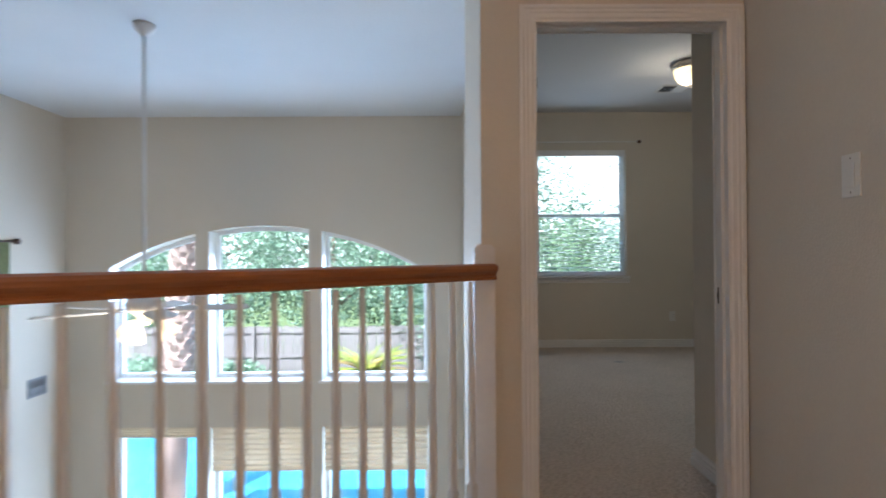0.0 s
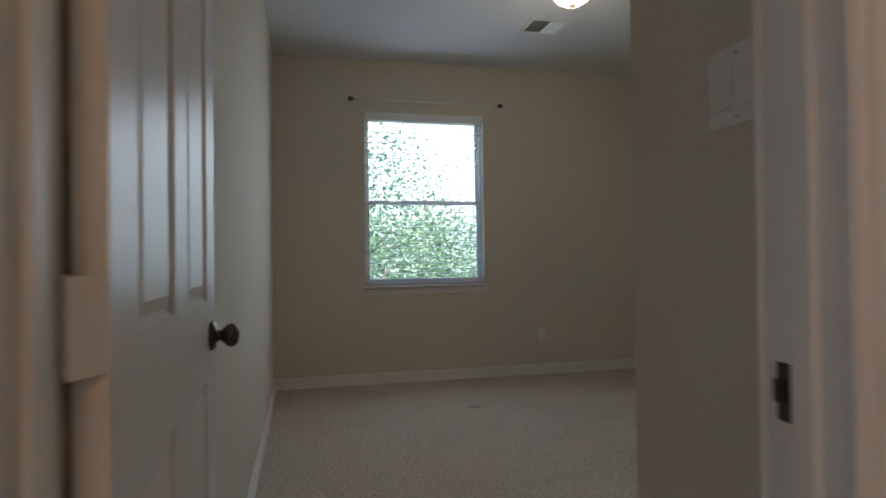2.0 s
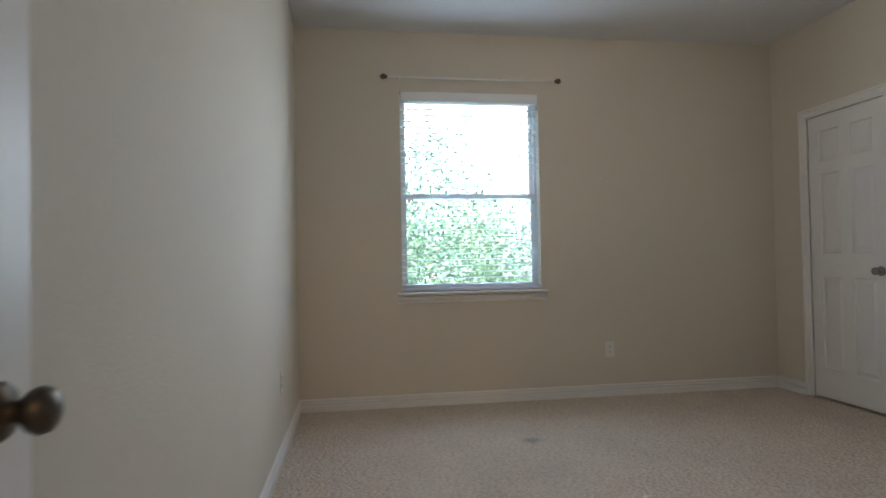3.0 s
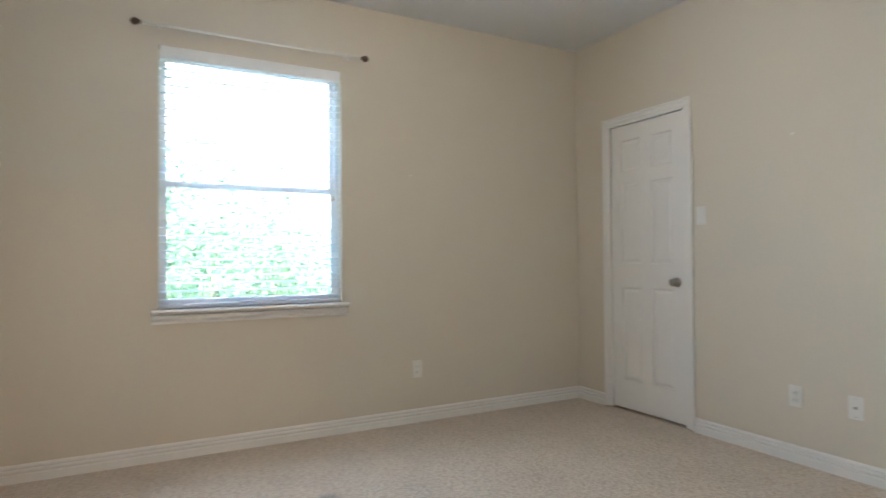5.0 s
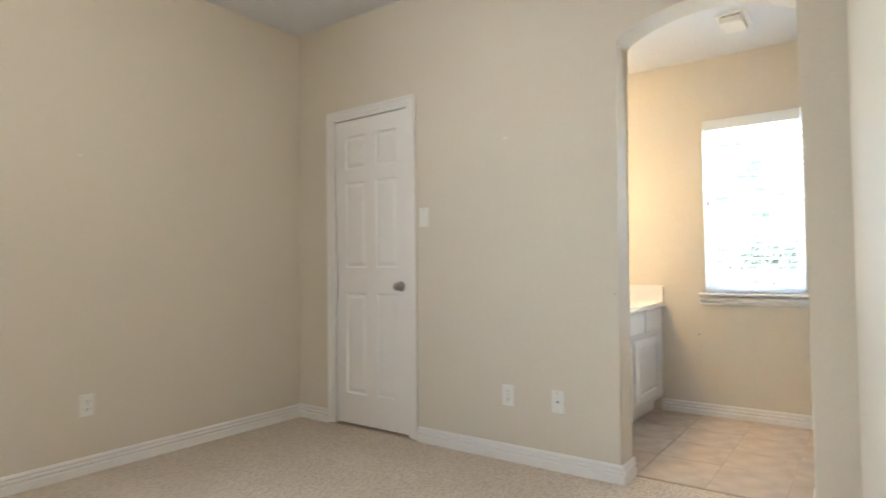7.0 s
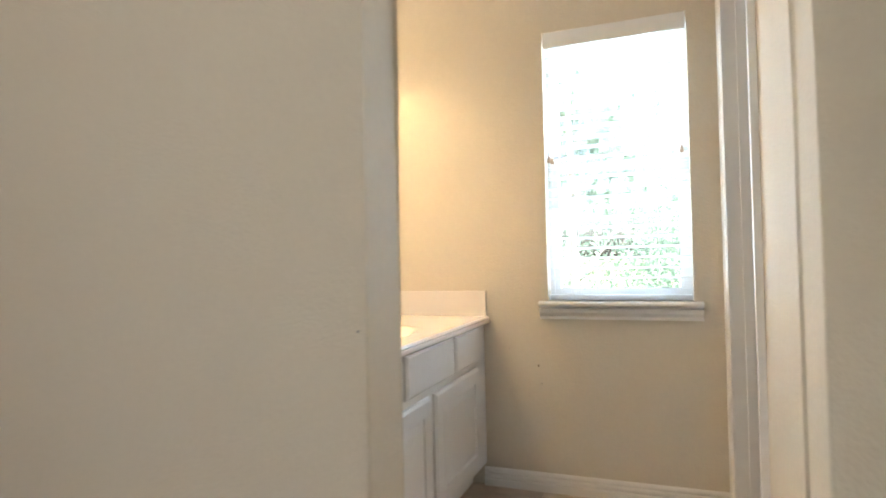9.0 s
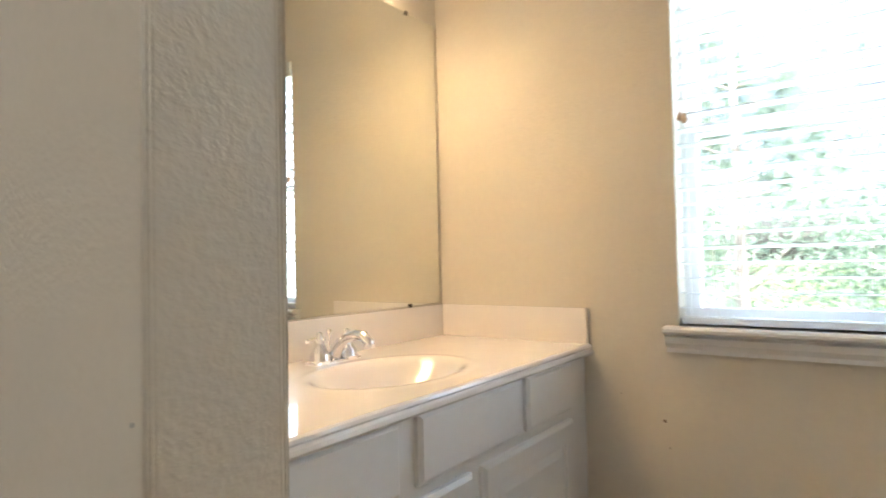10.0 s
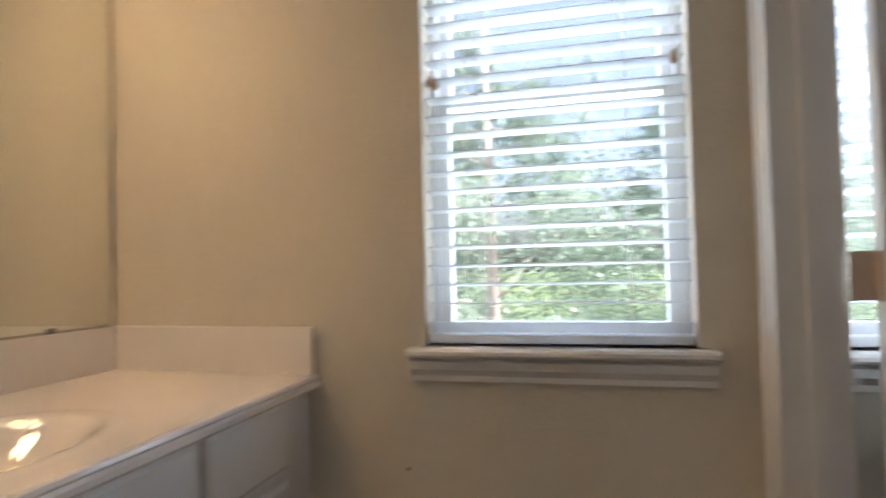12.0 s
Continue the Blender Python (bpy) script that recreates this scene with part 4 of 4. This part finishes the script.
# ---- landing railing ----
RTOP = 1.03
U = RAILD
NRM = Vector((-U.y, U.x, 0))
rail = thing("stair_railing", pose(0, 0, 0), "white balusters under a moulded orange oak handrail", "railing")
PROF = [(-0.022, 0.0), (0.022, 0.0), (0.024, 0.008), (0.018, 0.014), (0.020, 0.022), (0.030, 0.034), (0.031, 0.046), (0.026, 0.056), (0.014, 0.062), (-0.014, 0.062), (-0.026, 0.056), (-0.031, 0.046), (-0.030, 0.034), (-0.020, 0.022), (-0.018, 0.014), (-0.024, 0.008)]
L_RAIL = 2.9
bm = sweep([(0, 0, 0), (L_RAIL, 0, 0)], (0, 0, 1), PROF)
ANG = math.degrees(math.atan2(U.y, U.x))
hr = part("handrail", bm, OAK, rail, "orange stained oak handrail", smooth=False)
hr.matrix_basis = pose(RAIL0.x, RAIL0.y, RTOP - 0.062, 0, 0, ANG)
pick = boxes(((-0.016, -0.016, 0.0), (0.016, 0.016, 0.22)), bevel=0.002)
join(pick, lathe([(0.0155, 0.22), (0.011, 0.24), (0.0155, 0.26), (0.0145, 0.36), (0.0125, 0.62), (0.0100, 0.86), (0.0088, RTOP - 0.06)], 14))
first = part("baluster", pick, BALUSTER, rail)
for k in range(26):
    b = first if k == 0 else first.copy()
    if k:
        scene.collection.objects.link(b)
        b.parent = rail
    p = RAIL0 + U * (0.125 + 0.101 * k)
    b.matrix_basis = pose(p.x, p.y, -0.008, 0, 0, ANG)
newel = thing("newel_post", pose(-3.922, -4.440, -0.008), "white square half newel post with chamfered top", "newel post")
c = 0.016
part("post", prism([(-0.042, 0), (0.042, 0), (0.042, 1.113 - c), (0.042 - c, 1.113), (-0.042 + c, 1.113), (-0.042, 1.113 - c)], -0.045, 0.045, "y"), BALUSTER, newel)

# ---- ceiling fan in the living room ----
FX, FY = -6.20, -2.63
fan = thing("ceiling_fan", pose(FX, FY, 0), "white ceiling fan on a long downrod with three lit shades", "ceiling fan")
part("canopy", lathe([(0.07, H), (0.075, H - 0.02), (0.06, H - 0.05), (0.03, H - 0.075), (0.014, H - 0.085)], 24), FANWHITE, fan, smooth=True)
part("downrod", tube([(0, 0, H - 0.07), (0, 0, 0.78)], 0.014, 12), FANWHITE, fan, smooth=True)
part("motor", lathe([(0.02, 0.82), (0.05, 0.80), (0.11, 0.775), (0.125, 0.73), (0.115, 0.69), (0.07, 0.665), (0.05, 0.64), (0.055, 0.60), (0.03, 0.585), (0.001, 0.58)], 28), FANWHITE, fan, smooth=True)
for k in range(5):
    a = 2 * math.pi * (k / 5) + 0.35
    bm = prism([(0.20, -0.055), (0.45, -0.068), (0.66, -0.070), (0.70, -0.045), (0.71, 0.0), (0.70, 0.045), (0.66, 0.070), (0.45, 0.068), (0.20, 0.055)], -0.004, 0.004, "z")
    b = part("blade", bm, FANWHITE, fan)
    b.matrix_basis = pose(0, 0, 0.69, 0, 0, math.degrees(a)) @ pose(0, 0, 0, 11, 0, 0)
    part("blade_arm", boxes(((0.10, -0.02, -0.008), (0.24, 0.02, -0.004)), bevel=0.001), NICKEL, b)
for k in range(3):
    a = 2 * math.pi * k / 3 + 4.712
    s = part("lamp_shade", lathe([(0.022, 0.0), (0.042, -0.02), (0.068, -0.065), (0.086, -0.12), (0.080, -0.125), (0.001, -0.10)], 20), FANGLASS, fan, "glowing bell-shaped glass shade", smooth=True)
    s.matrix_basis = pose(0.10 * math.cos(a), 0.10 * math.sin(a), 0.60, 0, 0, math.degrees(a)) @ pose(0, 0, 0, 0, -35, 0)
fl = new("fan_light", bpy.data.lights.new("fan_light", "POINT"))
fl.data.energy, fl.data.color, fl.data.shadow_soft_size = 12, (1.0, 0.75, 0.45), 0.12
fl.location = (FX, FY, 0.44)

hang = thing("wall_hanging", pose(LX0, -0.9, 0), "olive woven wall hanging on a rod with finial", "wall hanging")
part("fabric", boxes(((0.012, -0.5, -0.45), (0.020, 0.12, 1.05))), CLOTH, hang)
part("rod", tube([(0.016, -0.55, 1.06), (0.016, 0.16, 1.06)], 0.012, 10), WOODKNOB, hang, smooth=True)
part("finial", lathe([(0.012, 0), (0.03, 0.02), (0.034, 0.045), (0.02, 0.075), (0.001, 0.085)], 14, "y"), WOODKNOB, hang, smooth=True).location = (0.036, 0.16, 1.06)
hang.location = (LX0, -0.895, 0.17)

# ---- living room windows ----
for k, (a, b) in enumerate(LWIN):
    o = thing("window_%d" % (4 + k), pose(0, 0, 0), "white framed arched living room window with fixed glass", "window", kind="structure")
    y0, y1, f = LY + 0.24, LY + 0.31, 0.05
    run = arch_run(a, b, 14)
    inner = [(a + f + (b - a - 2 * f) * t / 14, arch_z(a + f + (b - a - 2 * f) * t / 14) - f) for t in range(15)]
    outer = [(a, LW[0])] + run + [(b, LW[0])]
    inn = [(a + f, LW[0] + f)] + inner + [(b - f, LW[0] + f)]
    bm = bmesh.new()
    lay = [[bm.verts.new((x, y, z)) for x, z in pts] for pts, y in ((outer, y0), (inn, y0), (inn, y1), (outer, y1))]
    nn = len(outer)
    for p, q in zip(lay, lay[1:] + lay[:1]):
        for i in range(nn):
            bm.faces.new((p[i], p[(i + 1) % nn], q[(i + 1) % nn], q[i]))
    fr = part("window_frame", bm, VINYL, o)
    g = part("pane", prism(inn, LY + 0.27, LY + 0.275, "y"), GLASS, o)
    g.visible_shadow = False
    part("window_sill", boxes(((a - 0.03, LY - 0.03, LW[0] - 0.03), (b + 0.03, LY - 0.002, LW[0] + 0.002)), bevel=0.004), TRIM, o)
    for p, q in ((a + 0.001, a + 0.012), (b - 0.012, b - 0.001)):
        part("jamb_liner", boxes(((p, LY + 0.004, LW[0] + 0.003), (q, y0 - 0.001, min(arch_z(p), arch_z(q)) - 0.004))), TRIM, o)
    # lower opening
    o2 = thing("window_%d" % (7 + k), pose(0, 0, 0), "white framed tall lower living room window", "window", kind="structure")
    zt = LW[2]
    part("window_frame", boxes(((a, y0, LOW + 0.1), (a + f, y1, zt)), ((b - f, y0, LOW + 0.1), (b, y1, zt)), ((a + f, y0, zt - f), (b - f, y1, zt)), ((a + f, y0, LOW + 0.1), (b - f, y1, LOW + 0.16))), VINYL, o2)
    g = part("pane", boxes(((a + f, LY + 0.27, LOW + 0.16), (b - f, LY + 0.275, zt - f))), GLASS, o2)
    g.visible_shadow = False
    part("kick_wall", boxes(((a, LY, LOW), (b, LY + D, LOW + 0.1))), WALL, o2)
    # pleated shade
    drop = (0.10, 0.50, 0.50)[k]
    sh = thing("pleated_shade", pose(0, 0, 0), ("cream pleated shade pulled fully up", "cream pleated shade half lowered", "cream pleated shade half lowered")[k], "window shade", "shades of the lower windows")
    bm = bmesh.new()
    n = max(4, int(drop / (0.03 if k else 0.012)))
    pts = []
    for i in range(n + 1):
        z = zt - 0.03 - drop * i / n
        pts.append((LY + 0.10 + (0.008 if i % 2 else -0.008), z))
    back = [(y + 0.004, z) for y, z in reversed(pts)]
    bm.free()
    part("pleats", prism(pts + back, a + 0.015, b - 0.015, "x"), SHADE, sh)
    part("headrail", boxes(((a + 0.012, LY + 0.075, zt - 0.035), (b - 0.012, LY + 0.125, zt - 0.002))), SHADE, sh)
    part("bottom_rail", boxes(((a + 0.015, LY + 0.085, zt - 0.05 - drop), (b - 0.015, LY + 0.118, zt - 0.03 - drop)), bevel=0.003), SHADE, sh)


# ---- garden ----
def blades(count, spread, size, seed, squash=1.0, long=1.0):
    """Leaves scattered in uneven clumps: vertices and faces of one mesh."""
    rng = np.random.default_rng(seed)
    clumps = max(8, count // 90)
    cdir = rng.normal(size=(clumps, 3))
    cdir /= np.linalg.norm(cdir, axis=1, keepdims=True)
    cpos = cdir * (spread * (0.35 + 0.65 * rng.random((clumps, 1)) ** 0.5))
    cpos[:, 2] *= squash
    which = rng.integers(0, clumps, count)
    pos = cpos[which] + rng.normal(size=(count, 3)) * spread * 0.13
    a = rng.normal(size=(count, 3))
    a /= np.linalg.norm(a, axis=1, keepdims=True)
    b = np.cross(a, rng.normal(size=(count, 3)))
    b /= np.linalg.norm(b, axis=1, keepdims=True)
    s = size * (0.6 + 0.8 * rng.random((count, 1)))
    tip, wide = a * s * long, b * s * 0.42
    v = np.stack([pos - tip * 0.5, pos + wide, pos + tip * 0.6, pos - wide], 1).reshape(-1, 3)
    f = np.arange(count * 4).reshape(-1, 4)
    return v, f


def leaf_part(name, parent, material, v, f):
    me = bpy.data.meshes.new(name)
    me.from_pydata(v.tolist(), [], f.tolist())
    me.materials.append(material)
    ob = new(name, me)
    ob.parent = parent
    return tagged(ob, kind="stuff")


def tree(place, height, spread, leaves, size, seed, material=LEAF, label="broad-leaved garden tree with a full green crown", bark=BARK, limb=1.0):
    rng = random.Random(seed)
    o = thing("garden_tree", pose(*place), label, "tree")
    bm = tube([(0, 0, 0), (0.05, 0.03, height * 0.3), (-0.05, 0.08, height * 0.55), (0.02, 0, height * 0.8)], [0.16, 0.13, 0.10, 0.05], 10)
    for k in range(7):
        a, z = rng.uniform(0, 6.3), height * rng.uniform(0.35, 0.65)
        r = spread * rng.uniform(0.5, 0.8)
        tube([(0, 0.05, z), (0.5 * r * math.cos(a), 0.5 * r * math.sin(a), z + 0.25 * r), (r * math.cos(a), r * math.sin(a), z + 0.6 * r)], [0.06 * limb, 0.04 * limb, 0.015 * limb], 7, bm)
    part("trunk", bm, bark, o, smooth=True)
    v, f = blades(leaves, spread, size, seed, 0.95)
    v[:, 2] += height * 0.66
    leaf_part("crown", o, material, v, f)
    return o


GZ = LOW - 0.25
t1 = tree((-2.4, 9.8, GZ), 6.5, 3.2, 24000, 0.075, 1)
low = Matrix.Diagonal((0.80, 0.80, 0.76, 1))
copy_thing(t1, pose(0.8, 9.6, GZ, 0, 0, 130) @ low)
t2 = tree((-1.8, 7.6, GZ), 5.0, 2.2, 14000, 0.07, 2, LEAF2, "bushy tree with yellow-green leaves")
t4 = tree((-8.0, 14.5, GZ), 6.5, 3.2, 17000, 0.10, 9, LEAF3, "broad-leaved tree behind the garden fence, sunlight put into its leaf colour")
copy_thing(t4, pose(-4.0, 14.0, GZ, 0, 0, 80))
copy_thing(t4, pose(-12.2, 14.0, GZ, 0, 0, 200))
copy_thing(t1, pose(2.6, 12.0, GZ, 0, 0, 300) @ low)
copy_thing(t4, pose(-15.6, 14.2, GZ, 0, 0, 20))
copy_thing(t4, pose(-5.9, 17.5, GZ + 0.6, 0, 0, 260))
# the pale needle colour carries the distant haze on these trees
t3 = tree((11.0, -1.0, GZ), 6.2, 2.9, 18000, 0.07, 5, NEEDLE, "tree behind the pines, haze put into its pale green leaf colour", PINEBARK, 0.4)
copy_thing(t3, pose(11.5, -5.0, GZ, 0, 0, 90))
copy_thing(t3, pose(13.5, -9.0, GZ, 0, 0, 40))
copy_thing(t3, pose(14.0, 2.5, GZ, 0, 0, 140))




def pine(place, height, seed):
    rng = random.Random(seed)
    o = thing("pine_tree", pose(*place), "pine tree with drooping needle tufts close to the window", "pine tree")
    bm = tube([(0, 0, 0), (0.06, 0.02, height * 0.5), (0, 0.05, height)], [0.07, 0.055, 0.02], 10)
    vs = []
    for k in range(60):
        a, z = rng.uniform(0, 6.3), height * rng.uniform(0.30, 0.97)
        r = (1.15 - 0.75 * z / height) * 2.0 * rng.uniform(0.6, 1.0)
        end = Vector((r * math.cos(a), r * math.sin(a), z + 0.12 * r))
        tube([(0, 0.02, z), tuple(end * 0.5 + Vector((0, 0, z * 0.5 + 0.04))), tuple(end)], [0.006, 0.004, 0.002], 5, bm)
        for j in range(13):
            t = rng.uniform(0.35, 1.05)
            c = Vector((end.x * t + rng.uniform(-0.14, 0.14), end.y * t + rng.uniform(-0.14, 0.14), z + 0.12 * r * t + rng.uniform(-0.12, 0.12)))
            for i in range(34):
                d = Vector((rng.gauss(0, 1), rng.gauss(0, 1), rng.gauss(0.1, 0.8))).normalized() * rng.uniform(0.11, 0.22)
                w = d.orthogonal().normalized() * 0.004
                vs += [c - w, c + w, c + d]
    part("trunk", bm, PINEBARK, o, smooth=True)
    v = np.array([tuple(p) for p in vs])
    leaf_part("needles", o, NEEDLE, v, np.arange(len(v)).reshape(-1, 3))
    return o


pn = pine((5.0, -2.0, GZ), 6.2, 3)
copy_thing(pn, pose(6.4, -4.0, GZ, 0, 0, 150))


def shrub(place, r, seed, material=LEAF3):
    o = thing("garden_shrub", pose(*place), "rounded leafy garden shrub", "shrub", "shrubs along the fence")
    bm = bmesh.new()
    for k in range(5):
        tube([(0, 0, 0), (0.3 * r * math.cos(k * 1.26), 0.3 * r * math.sin(k * 1.26), r)], [0.03, 0.01], 6, bm)
    part("stems", bm, BARK, o)
    v, f = blades(2600, r, 0.09, seed, 0.8)
    v[:, 2] += r * 0.75
    leaf_part("foliage", o, material, v, f)
    return o


s1 = shrub((-12.4, 9.4, GZ + 0.2), 0.85, 11)
for x, y, r in ((-9.78, 9.4, 50), (-11.6, 9.7, 120), (-12.0, 10.0, 200), (-13.2, 9.8, 330)):
    copy_thing(s1, pose(x, y, GZ + random.uniform(0.0, 0.35), 0, 0, r))

# cycad
cy = thing("sago_palm", pose(-6.12, 9.4, GZ + 0.55), "bright yellow-green sago palm with arching fronds", "sago palm")
part("trunk", lathe([(0.16, -0.56), (0.19, 0.2), (0.15, 0.42), (0.05, 0.5)], 16), BARK, cy)
for k in range(40):
    a, up = k * 2.4, 0.35 + 0.75 * ((k * 7) % 40) / 40
    vs, fs = [], []
    for j in range(22):
        t = (j + 1) / 22
        r, z = 1.25 * t * math.cos(up * (1 - 0.5 * t)), 0.45 + 1.15 * t * math.sin(up * 1.3) - 0.45 * t * t
        for sd in (-1, 1):
            ln = 0.20 * math.sin(math.pi * min(0.98, t + 0.05)) + 0.03
            b = len(vs)
            vs += [(r, 0, z), (r + 0.06, 0, z), (r + 0.10, sd * ln, z + 0.05)]
            fs.append((b, b + 1, b + 2))
    me = bpy.data.meshes.new("frond")
    me.from_pydata(vs, [], fs)
    me.materials.append(DRY if k % 5 == 0 else FROND)
    fr = new("frond", me)
    fr.parent = cy
    fr.matrix_basis = pose(0, 0, 0, 0, 0, math.degrees(a))

# palm with boots on its trunk
pm = thing("palm_tree", pose(-8.58, 2.9, GZ), "tall palm with a rough pinkish trunk", "palm tree")
part("trunk", tube([(0, 0, 0), (0.13, 0, 2.0), (0.26, 0.02, 4.0), (0.34, 0, 6.2)], [0.24, 0.21, 0.20, 0.18], 18), PALM, pm, smooth=True)
boot = boxes(((-0.075, 0.0, 0.0), (0.075, 0.05, 0.10)))
for v in boot.verts:
    if v.co.z > 0.05:
        v.co.x *= 0.45
        v.co.y += 0.035
fb = part("boot", boot, PALM, pm)
for k in range(230):
    b = fb if k == 0 else fb.copy()
    if k:
        scene.collection.objects.link(b)
        b.parent = pm
    z = 1.3 + 0.0205 * k
    a = math.degrees(k * 2.4)
    b.matrix_basis = pose(0.063 * z, 0, z, 0, 0, a) @ pose(0, 0.175, 0, random.uniform(-12, 6), random.uniform(-8, 8), 0)
for k in range(16):
    vs, fs = [], []
    up = 0.2 + 0.9 * ((k * 5) % 16) / 16
    for j in range(24):
        t = (j + 1) / 24
        r, z = 2.0 * t * math.cos(up * (1 - 0.4 * t)), 6.1 + 1.6 * t * math.sin(up) - 1.1 * t * t
        for sd in (-1, 1):
            b = len(vs)
            vs += [(r, 0, z), (r + 0.04, 0, z), (r + 0.14, sd * 0.40 * math.sin(math.pi * min(0.95, t + 0.08)), z - 0.08)]
            fs.append((b, b + 1, b + 2))
    me = bpy.data.meshes.new("frond")
    me.from_pydata(vs, [], fs)
    me.materials.append(LEAF)
    fr = new("frond", me)
    fr.parent = pm
    fr.matrix_basis = pose(0.34, 0, 0, 0, 0, k * 137.5)

# fence
fe = thing("garden_fence", pose(0, 0, 0), "weathered grey wooden board fence behind the garden", "fence")
fp = part("board", boxes(((-0.068, -0.01, 0), (0.068, 0.01, 2.06))), FENCE, fe)
for k in range(200):
    b = fp if k == 0 else fp.copy()
    if k:
        scene.collection.objects.link(b)
        b.parent = fe
    b.matrix_basis = pose(-22.0 + 0.145 * k, 11.6 + random.uniform(-0.006, 0.006), GZ + random.uniform(-0.02, 0.03), 0, random.uniform(-0.4, 0.4), 0)
for z in (0.35, 1.1, 1.86):
    part("rail", boxes(((-22.1, 11.55, GZ + z), (7.0, 11.588, GZ + z + 0.085))), FENCE, fe)
for k in range(13):
    part("post", boxes(((-22.0 + 2.4 * k, 11.46, GZ), (-21.9 + 2.4 * k, 11.548, GZ + 2.08)), bevel=0.004), FENCE, fe)

# pool and deck
tagged(link("pavement", boxes(((-16, 0.5, GZ - 0.1), (3.0, 3.0, GZ + 0.05)), ((-16, 7.6, GZ - 0.1), (3.0, 8.6, GZ + 0.05)), ((-16, 3.0, GZ - 0.1), (-12, 7.6, GZ + 0.05)), ((-2.5, 3.0, GZ - 0.1), (3.0, 7.6, GZ + 0.05))), DECK, kind="structure"), "pale concrete pool deck", "pavement")
tagged(link("water", boxes(((-12, 3.0, GZ - 0.1), (-2.5, 7.6, GZ + 0.02))), POOL, kind="structure"), "bright blue swimming pool water", "water")
co = thing("pool_coping", pose(0, 0, 0), "white stone coping round the swimming pool", "pool coping")
part("coping", boxes(((-12.2, 2.75, GZ + 0.05), (-2.3, 3.02, GZ + 0.10)), ((-12.2, 7.58, GZ + 0.05), (-2.3, 7.85, GZ + 0.10)), bevel=0.012), TRIM, co)
for x, y, r in ((-9.1, 2.0, 0.42), (-9.9, 2.3, 0.55)):
    bm = bmesh.new()
    bmesh.ops.create_icosphere(bm, subdivisions=4, radius=r)
    for v in bm.verts:
        v.co *= 1 + 0.35 * noise.noise(v.co * 2.2 / r * 0.5 + Vector((x, y, 0)))
        v.co.z *= 0.72
    b = tagged(link("boulder", bm, STONE, smooth=True), "grey garden boulder beside the palm", "boulder")
    b.location = (x, y, GZ + r * 0.45)

# ---- bathroom tiles ----
tl = bpy.data.objects["floor_bath"]
S = 0.32
xs = [0.145, 0.52, 0.84, 1.16, 1.48, BX1]
ys = [-4.90 + S * k for k in range(12)]
for i in range(5):
    for y in ys:
        if y + S > BY0 + 0.3:
            continue
        w = xs[i + 1] - xs[i]
        ob = link("tile", boxes(((0.0015, 0.0015, 0), (w - 0.0015, S - 0.0015, 0.011)), bevel=0.002), TILE, tl)
        ob.location = (xs[i], y, -0.0125 + random.uniform(0, 0.0006))
